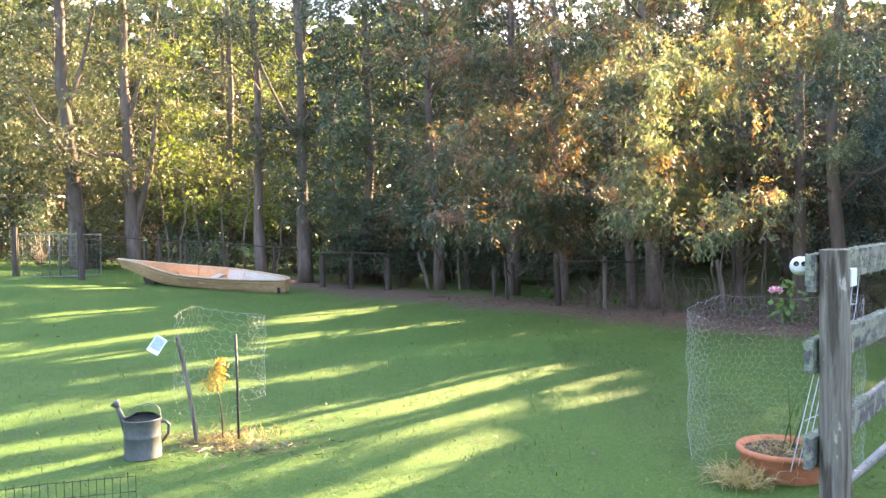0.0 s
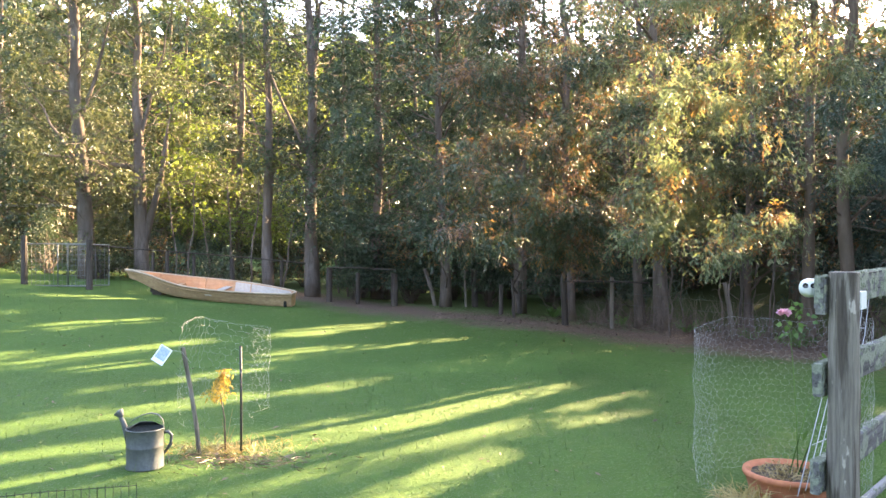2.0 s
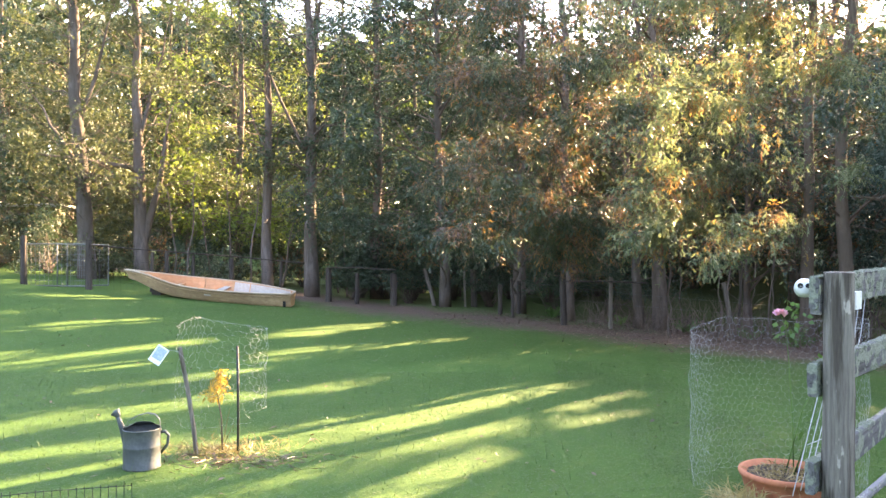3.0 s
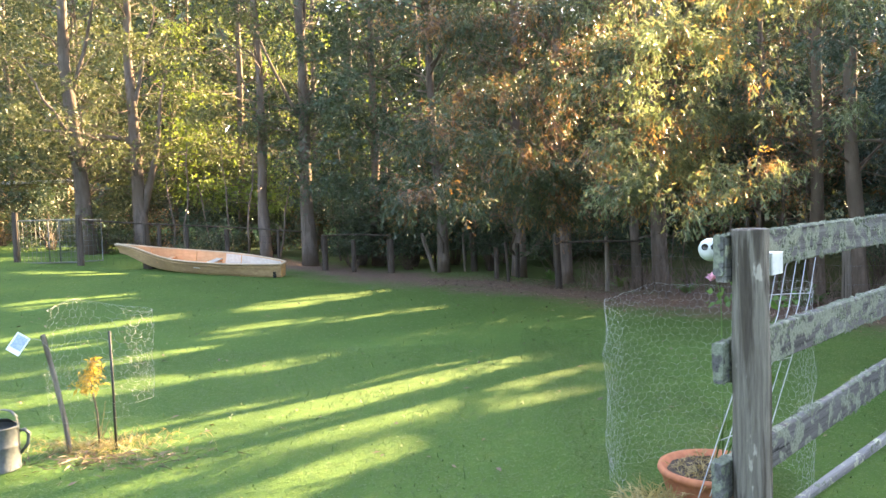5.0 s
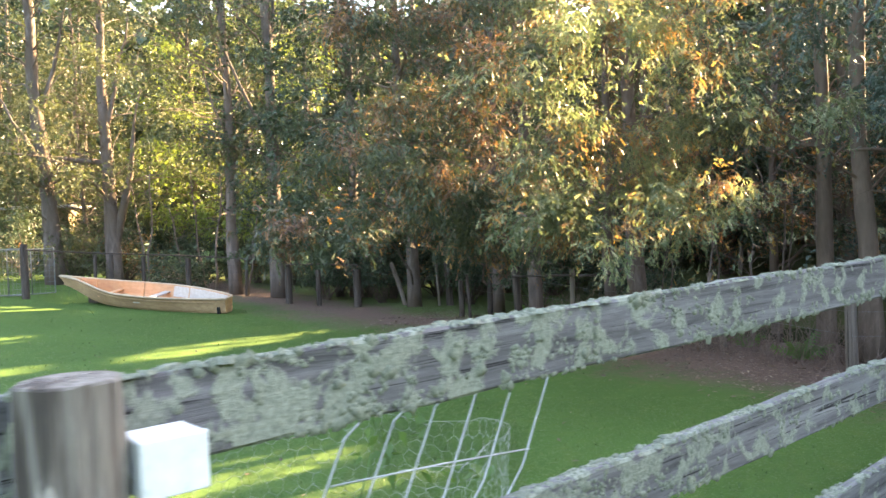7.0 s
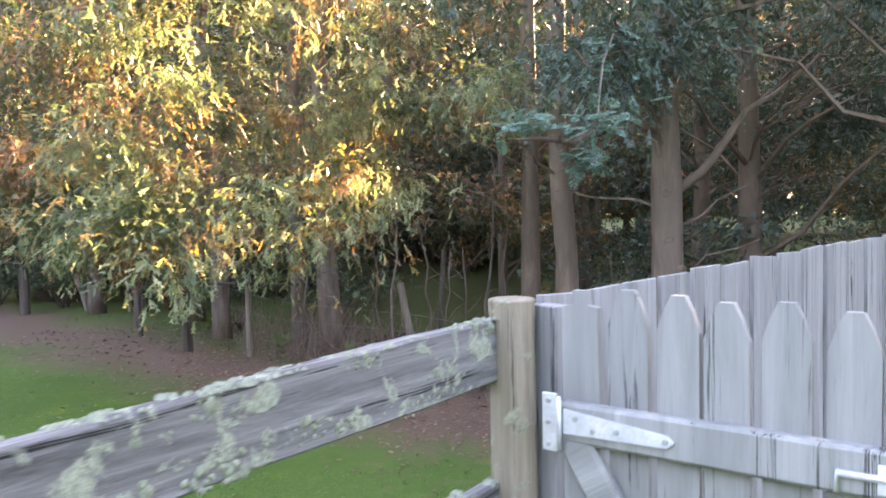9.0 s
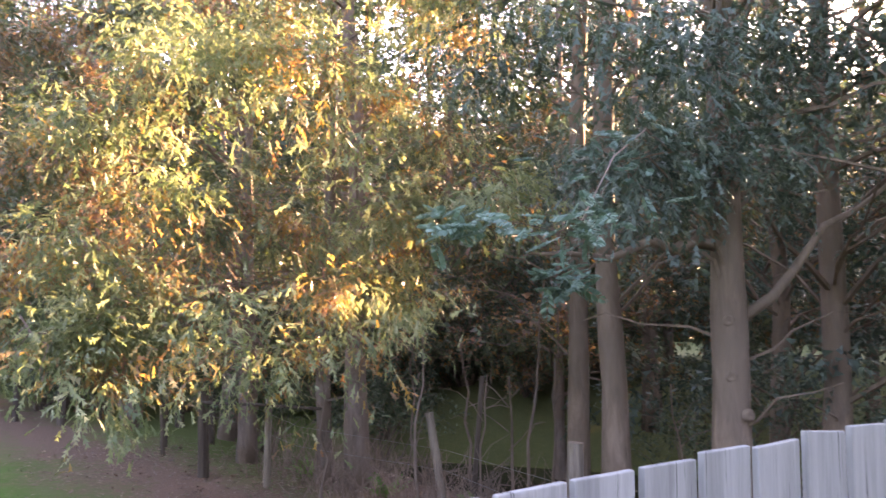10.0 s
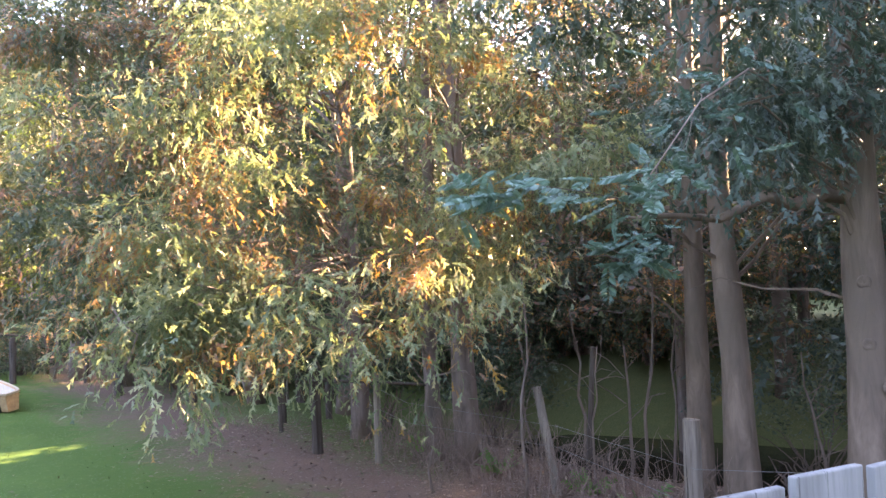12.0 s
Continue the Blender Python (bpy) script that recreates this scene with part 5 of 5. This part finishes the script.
GOLD_EDGE = ((3.2, 1.75), (3.6, 1.62), (4.05, 1.50), (4.5, 1.54), (4.9, 1.66), (5.25, 1.85), (5.5, 2.25))
RUST_EDGE = ((0.8, 1.7), (1.6, 1.6), (2.3, 1.5), (2.8, 1.38), (3.4, 1.5))
tree((4.84, 16.65), 11, 0.115, (-0.02, 0), M_bark, M_gold, (3.4, 10), 2.2, 30, frond=0.062, sprigs=46, along=10, length=0.28, hang=0.3, dead=16, spread=0.30, label="tree with drooping green, gold and orange leaves", bias=(-0.1, -0.9),
     extra=lobes(104, 3.4, 5.5, 11.8, 13.5, 6.0, GOLD_EDGE, 1.5) + lobes(26, 4.4, 5.5, 11.8, 12.8, 3.2, GOLD_EDGE, 1.3), twigs=26)
tree((4.46, 16.8), 9, 0.075, (-0.01, 0), M_bark_pale, M_gold, (2.6, 8), 1.4, 26, frond=0.068, sprigs=44, along=10, length=0.28, spread=0.3, label="slim pale trunk with gold and rusty sprays above", bias=(0, -0.6), twigs=6, dead=6,
     extra=lobes(36, 4.8, 6.5, 13.2, 15.6, 6.2, ((4.8, 2.1), (5.3, 2.0), (5.8, 2.35), (6.5, 3.0)), 1.3))
tree((3.3, 18.0), 11, 0.10, (-0.02, 0), M_bark, M_mixed, (2.0, 10), 2.0, 36, frond=0.066, sprigs=44, along=11, length=0.28, hang=0.3, dead=14, spread=0.32, label="grey-green tree with rusty drooping sprays", bias=(-0.1, -0.9),
     extra=lobes(78, 0.8, 3.4, 12.7, 15.2, 5.6, RUST_EDGE, 1.5) + lobes(30, 2.6, 4.4, 13.8, 15.8, 5.6, ((2.6, 1.9), (4.4, 2.2)), 1.2), twigs=4)
tree((7.10, 15.5), 11, 0.10, (0.0, 0), M_bark_red, M_mixed, (3.0, 8), 1.5, 30, frond=0.075, sprigs=38, label="brown-barked tree with thin gold leaves", bias=(-0.3, -0.5))
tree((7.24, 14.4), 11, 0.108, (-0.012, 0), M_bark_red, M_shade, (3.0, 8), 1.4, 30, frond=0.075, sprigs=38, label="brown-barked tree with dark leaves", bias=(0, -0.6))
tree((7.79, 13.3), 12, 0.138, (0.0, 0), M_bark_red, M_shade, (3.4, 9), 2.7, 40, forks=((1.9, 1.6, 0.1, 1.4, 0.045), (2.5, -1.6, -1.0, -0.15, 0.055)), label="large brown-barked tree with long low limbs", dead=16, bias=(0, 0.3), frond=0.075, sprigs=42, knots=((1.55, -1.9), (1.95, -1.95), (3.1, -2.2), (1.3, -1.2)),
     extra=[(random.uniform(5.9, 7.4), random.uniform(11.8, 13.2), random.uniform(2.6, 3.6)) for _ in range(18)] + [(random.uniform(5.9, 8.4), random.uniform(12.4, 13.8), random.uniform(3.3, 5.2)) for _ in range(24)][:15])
tree((7.6, 19.4), 10, 0.075, (0, 0), M_bark, M_mixed, (2.2, 9), 1.8, 40, label="thin dark tree in the shade")

# Trees to the side and behind; those out of view are added for shade
side = [(9.9, 12.6), (11.6, 15.2), (12.8, 12.0), (9.8, 17.0), (13.9, 16.8), (15.5, 13.6), (10.8, 10.2), (9.4, 21.0), (12.0, 20.0), (16.5, 18.5), (6.0, 24.5), (9.3, 14.8)]
for i, (x, y) in enumerate(side):
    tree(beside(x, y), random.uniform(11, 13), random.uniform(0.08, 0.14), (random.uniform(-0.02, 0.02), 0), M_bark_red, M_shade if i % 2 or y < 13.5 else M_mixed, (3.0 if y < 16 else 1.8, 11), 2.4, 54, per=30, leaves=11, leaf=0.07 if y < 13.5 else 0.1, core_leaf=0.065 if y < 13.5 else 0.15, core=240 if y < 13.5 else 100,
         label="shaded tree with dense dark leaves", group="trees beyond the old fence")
for i in range(26):
    x, y = -21 + i * 1.4 + random.uniform(-0.6, 0.6), random.uniform(26.5, 36)
    tree((x, y), random.uniform(14.5, 16.5), random.uniform(0.07, 0.15), (random.uniform(-0.03, 0.03), 0), (M_bark, M_bark_pale, M_bark_red)[i % 3], M_sunlit_lime if i in (9, 11, 13) else (M_green, M_dark)[i % 2], (1.5, 14), 2.6, 70, per=17, leaves=10,
         leaf=0.12, spread=0.6, core=84, core_leaf=0.2, twigs=5, label="woodland tree with foliage coloured yellow-green as if sunlit" if i in (9, 11, 13) else "woodland tree with green foliage", group="trees beyond the old fence", dead=3)
# Those with x above 15 stay tall to block the sun
for i in range(24):
    x, y = 6 + i * 1.25 + random.uniform(-0.6, 0.6), random.uniform(22, 36)
    tree(beside(x, y), random.uniform(9, 10) if x < 15 else 13, random.uniform(0.07, 0.13), (random.uniform(-0.03, 0.03), 0), (M_bark, M_bark_red)[i % 2], (M_dark, M_mixed, M_green)[i % 3], (0.9, 8 if x < 15 else 12), 2.6, 40 if x < 15 else 52, per=16, leaves=10,
         leaf=0.16, spread=0.65, core=60, core_leaf=0.32, label="shaded woodland tree with dense foliage", group="trees beyond the old fence", dead=3)
for i in range(16):
    x = -16 + i * 1.6 + random.uniform(-0.5, 0.5)
    bush(x, random.uniform(24.5, 27), random.uniform(0.9, 1.4), random.uniform(1.3, 2.4), 26, (M_dark, M_green, M_mixed)[i % 3])
# Taller row added to block light from behind and darken the understory
for i in range(12):
    bush(-1.5 + i * 0.85 + random.uniform(-0.3, 0.3), random.uniform(22.6, 24.4), random.uniform(0.9, 1.2), random.uniform(2.0, 3.0), 30, (M_dark, M_dark, M_mixed)[i % 3], 0.12)
# Low ones at (6.3, 16.9) and (5.6, 17.4) are added to darken the ditch
for x, y, r, h in ((-5.5, 23.6, 0.8, 1.1), (-1.6, 22.7, 0.7, 1.0), (-0.1, 22.0, 0.6, 1.2), (1.9, 21.4, 0.7, 1.4), (3.3, 19.4, 0.7, 1.2), (5.0, 18.4, 0.8, 1.3), (8.4, 16.2, 0.8, 1.4), (9.4, 15.2, 0.9, 1.6), (10.4, 14.3, 0.9, 1.8),
                   (10.2, 19.5, 1.1, 2.2), (11.6, 17.4, 1.0, 2.0), (4.9, 21.3, 0.8, 1.5), (6.3, 16.9, 0.6, 0.45), (5.6, 17.4, 0.6, 0.5), (8.0, 15.6, 0.6, 0.6)):
    bush(x, y, r, h, 22, M_dark, 0.055 if y < 18 else 0.08)


def bare_sapling(x, y, h, r, lean):
    x, y = beside(x, y)
    t = thing("bare_sapling", "thin bare sapling stem in the shade", "sapling", pose(x, y, gz(x, y)), "thin stems below the trees")
    part("stem", Mesh().tube(bend((0, 0, -0.1), (lean[0], lean[1], h), 0.0, 6, 0.05), [r * (1 - 0.6 * k / 6) for k in range(7)], 7).jitter(r * 0.15, 9), M_bark, t, smooth=True)
    for _ in range(5):
        z = h * random.uniform(0.3, 0.95)
        a = (lean[0] * z / h, lean[1] * z / h, z)
        b = (a[0] + random.uniform(-0.5, 0.5), a[1] + random.uniform(-0.4, 0.4), z + random.uniform(0.0, 0.4))
        part("twig", Mesh().tube(bend(a, b, 0.05, 3, 0.04), [r * 0.35, r * 0.25, r * 0.2, r * 0.1], 4, False), M_bark, t)


for i in range(12):
    bare_sapling(4.8 + 0.28 * i + random.uniform(-0.3, 0.3), 15.2 + random.uniform(-0.3, 3.0), random.uniform(1.3, 3.0), random.uniform(0.012, 0.03), (random.uniform(-0.35, 0.35), random.uniform(-0.2, 0.2)))
for i in range(16):
    bare_sapling(-7 + 0.65 * i + random.uniform(-0.3, 0.3), 23.4 + random.uniform(-0.5, 1.5), random.uniform(2.0, 4.0), random.uniform(0.015, 0.035), (random.uniform(-0.4, 0.4), random.uniform(-0.2, 0.2)))


def build_near_spray():
    """A long thin shoot that hangs across above the gate with blue-green feathery leaves."""
    t = thing("hanging_branch", "thin drooping branch with blue-green feathery leaves", "branch", pose(0, 0, 0))
    shoot = [(7.2, 12.6, 2.9), (6.7, 11.4, 2.75), (6.3, 10.4, 2.4), (6.08, 9.8, 2.12), (5.98, 9.5, 2.0)]
    part("twig", Mesh().tube(shoot, [0.007, 0.005, 0.0032, 0.0018, 0.001], 6), M_bark, t, smooth=True)
    c, o = [], []
    for p, k, far in (((5.70, 9.5, 2.04), 30, 0.05), ((5.98, 9.45, 2.02), 36, 0.055), ((6.0, 9.75, 1.90), 34, 0.055), ((6.2, 10.2, 2.2), 10, 0.1), ((6.35, 10.7, 2.5), 16, 0.15), ((6.6, 11.2, 2.6), 18, 0.18)):
        for _ in range(k):
            c.append([p[0] + random.gauss(0, far), p[1] + random.gauss(0, far), p[2] + random.gauss(0.0, far * 0.45)])
        part("twig", Mesh().tube(bend(min((Vector(q) for q in shoot), key=lambda q: (q - Vector(p)).length), p, 0.02, 3, 0.01), [0.002, 0.0016, 0.0012, 0.001], 4), M_twig, t)
    c = np.array(c)
    k, n = len(c), 30
    d = unit(np.random.normal(size=(k, 3)) * (0.9, 0.9, 0.3) + (0, 0, -0.2))
    u = np.linspace(0.05, 1, n)
    ln = np.random.uniform(0.05, 0.11, k) * (1 + 0.3 * np.maximum(0, c[:, 1] - 9.8))
    b = c[:, None] + d[:, None] * (u[None, :, None] * ln[:, None, None])
    sd = unit(np.cross(d, np.random.normal(size=(k, 3)) * 0.4 + (0, 0, 1)))[:, None] * np.where(np.arange(n) % 2, 1.0, -1.0)[None, :, None]
    ld = unit(sd + d[:, None] * 0.7)
    sz = ((0.017 * np.sin(0.5 + 2.4 * u))[None, :] * (ln / 0.055)[:, None]).ravel()
    part("leaf_spray", leaf_data("leaf_spray", b.reshape(-1, 3), np.ascontiguousarray(ld.reshape(-1, 3)), sz, sz * 0.42, M_blue, 0.05), None, t, kind="stuff")


build_near_spray()


# Extra trees added to keep sun off the litter and close gaps of sky
for x, y, tall, low in ((10.4, 23.4, 10, 1.9), (9.2, 24.9, 10, 2.4), (2.0, 29.2, 14, 5.5), (4.2, 28.6, 14, 5.5)):
    tree((x, y), tall, 0.09, (0, 0), M_bark, M_dark, (low, tall - 2), 2.0, 40, per=16, leaves=10, leaf=0.15, spread=0.5, core=60, core_leaf=0.28, label="woodland tree with green foliage", group="trees beyond the old fence", dead=3)


def build_fence_tangle():
    """Dead stems, brambles and seedlings along the foot of the old fence, with a few ferns."""
    m = Mesh()
    for _ in range(520):
        u = random.random()
        x, y = 3.6 + 3.5 * u + random.gauss(0, 0.25), 17.4 - 3.6 * u + random.gauss(0.15, 0.4)
        h, a = random.uniform(0.15, 0.75), random.uniform(0, 6.283)
        d = random.uniform(0.05, 0.55)
        z = gz(x, y)
        m.tube(bend((x, y, z - 0.02), (x + math.cos(a) * d, y + math.sin(a) * d, z + h), random.uniform(0, 0.12), 4, 0.04), [0.005, 0.0042, 0.0034, 0.0026, 0.0015], 3, False)
    ob = new("bramble_tangle", m.data("bramble_tangle", M_tangle))
    tagged(ob, "brown tangle of dead stems along the old fence", "undergrowth", kind="stuff")
    for x, y, r in ((6.45, 14.5, 0.42), (5.2, 16.2, 0.3), (4.2, 17.2, 0.3), (6.1, 15.5, 0.3), (3.1, 19.0, 0.3)):
        f = thing("fern", "small green fern at the foot of the old fence", "fern", pose(x, y, gz(x, y)), "ferns along the old fence")
        for k in range(11):
            a, e = 6.283 * k / 11 + random.uniform(-0.2, 0.2), random.uniform(0.5, 1.1)
            n = 1
            part("frond", frond_data("frond", np.zeros((n, 3)), np.array([(math.cos(a) * math.cos(e), math.sin(a) * math.cos(e), math.sin(e))]), np.full(n, r * random.uniform(0.8, 1.3)), np.full(n, r * 0.22), M_rose, 9), None, f)


def build_far_wood():
    """A belt of woodland that closes the view all round."""
    n = 70000
    a = np.random.uniform(0, 2 * math.pi, n)
    r = np.random.uniform(46, 62, n)
    x, y = r * np.sin(a), 8 + r * np.cos(a)
    top = 14.0 + 2.5 * (x < 4) + 0.6 * np.sin(a * 9) + 0.6 * np.sin(a * 23 + 1)
    z = np.random.rand(n) ** 0.75 * top
    ob = new("far_woodland", leaf_data("far_woodland", np.c_[x, y, z], unit(np.random.normal(size=(n, 3)) + (0, 0, -0.3)), np.random.uniform(1.1, 2.2, n), np.random.uniform(0.7, 1.4, n), M_dark, 0.1))
    tagged(ob, "belt of distant green woodland", "woodland", kind="stuff")


build_fence_tangle()
build_far_wood()

scatter_grass("lawn_grass", "short green blades of mown grass", 120000, -5, 3.2, 5.2, 11, 0.034, 0.006, M_blade, litter_edge)
scatter_grass("lawn_grass", "short green blades of mown grass", 26000, -9, 4.5, 11, 20.5, 0.042, 0.014, M_blade, litter_edge)
scatter_grass("lawn_grass", "short green blades of mown grass", 60000, 2.0, 6.5, 6.0, 12, 0.033, 0.006, M_blade, litter_edge)
scatter_grass("weed_grass", "ragged green weeds along the old fence", 9000, 0.5, 4.6, 15.8, 21.0, 0.09, 0.008, M_blade, lambda p: (p[:, 0] * 1.05 + p[:, 1] + np.random.normal(size=len(p)) * 0.3 > 20.2) & (p[:, 0] * 0.8 + p[:, 1] < 21.6))
scatter_grass("tall_grass", "scattered taller grass stalks in the lawn", 500, -4, 2.5, 6.5, 11, 0.11, 0.004, M_blade, litter_edge, 0.3)


def build_leaf_litter(n, x0, x1, y0, y1, ok, size, label):
    p = np.random.uniform((x0, y0), (x1, y1), (n, 2))
    p = p[ok(p)]
    b = np.c_[p, [gz(a, c) + 0.02 for a, c in p]]
    k = len(p)
    ob = new("fallen_leaves", leaf_data("fallen_leaves", b, unit(np.random.normal(size=(k, 3)) * (1, 1, 0.2)), size * np.random.uniform(0.5, 1.5, k), size * 0.45 * np.random.uniform(0.6, 1.3, k), M_litter, 0.0, False, 0.2))
    tagged(ob, label, "fallen leaves", kind="stuff")


build_leaf_litter(260, -6, 4, 6, 16, litter_edge, 0.055, "few brown leaves fallen on the lawn")
build_leaf_litter(9000, 0.5, 9, 9.5, 19, lambda p: ~litter_edge(p - (0.4, 0)), 0.06, "brown leaf litter below the trees")
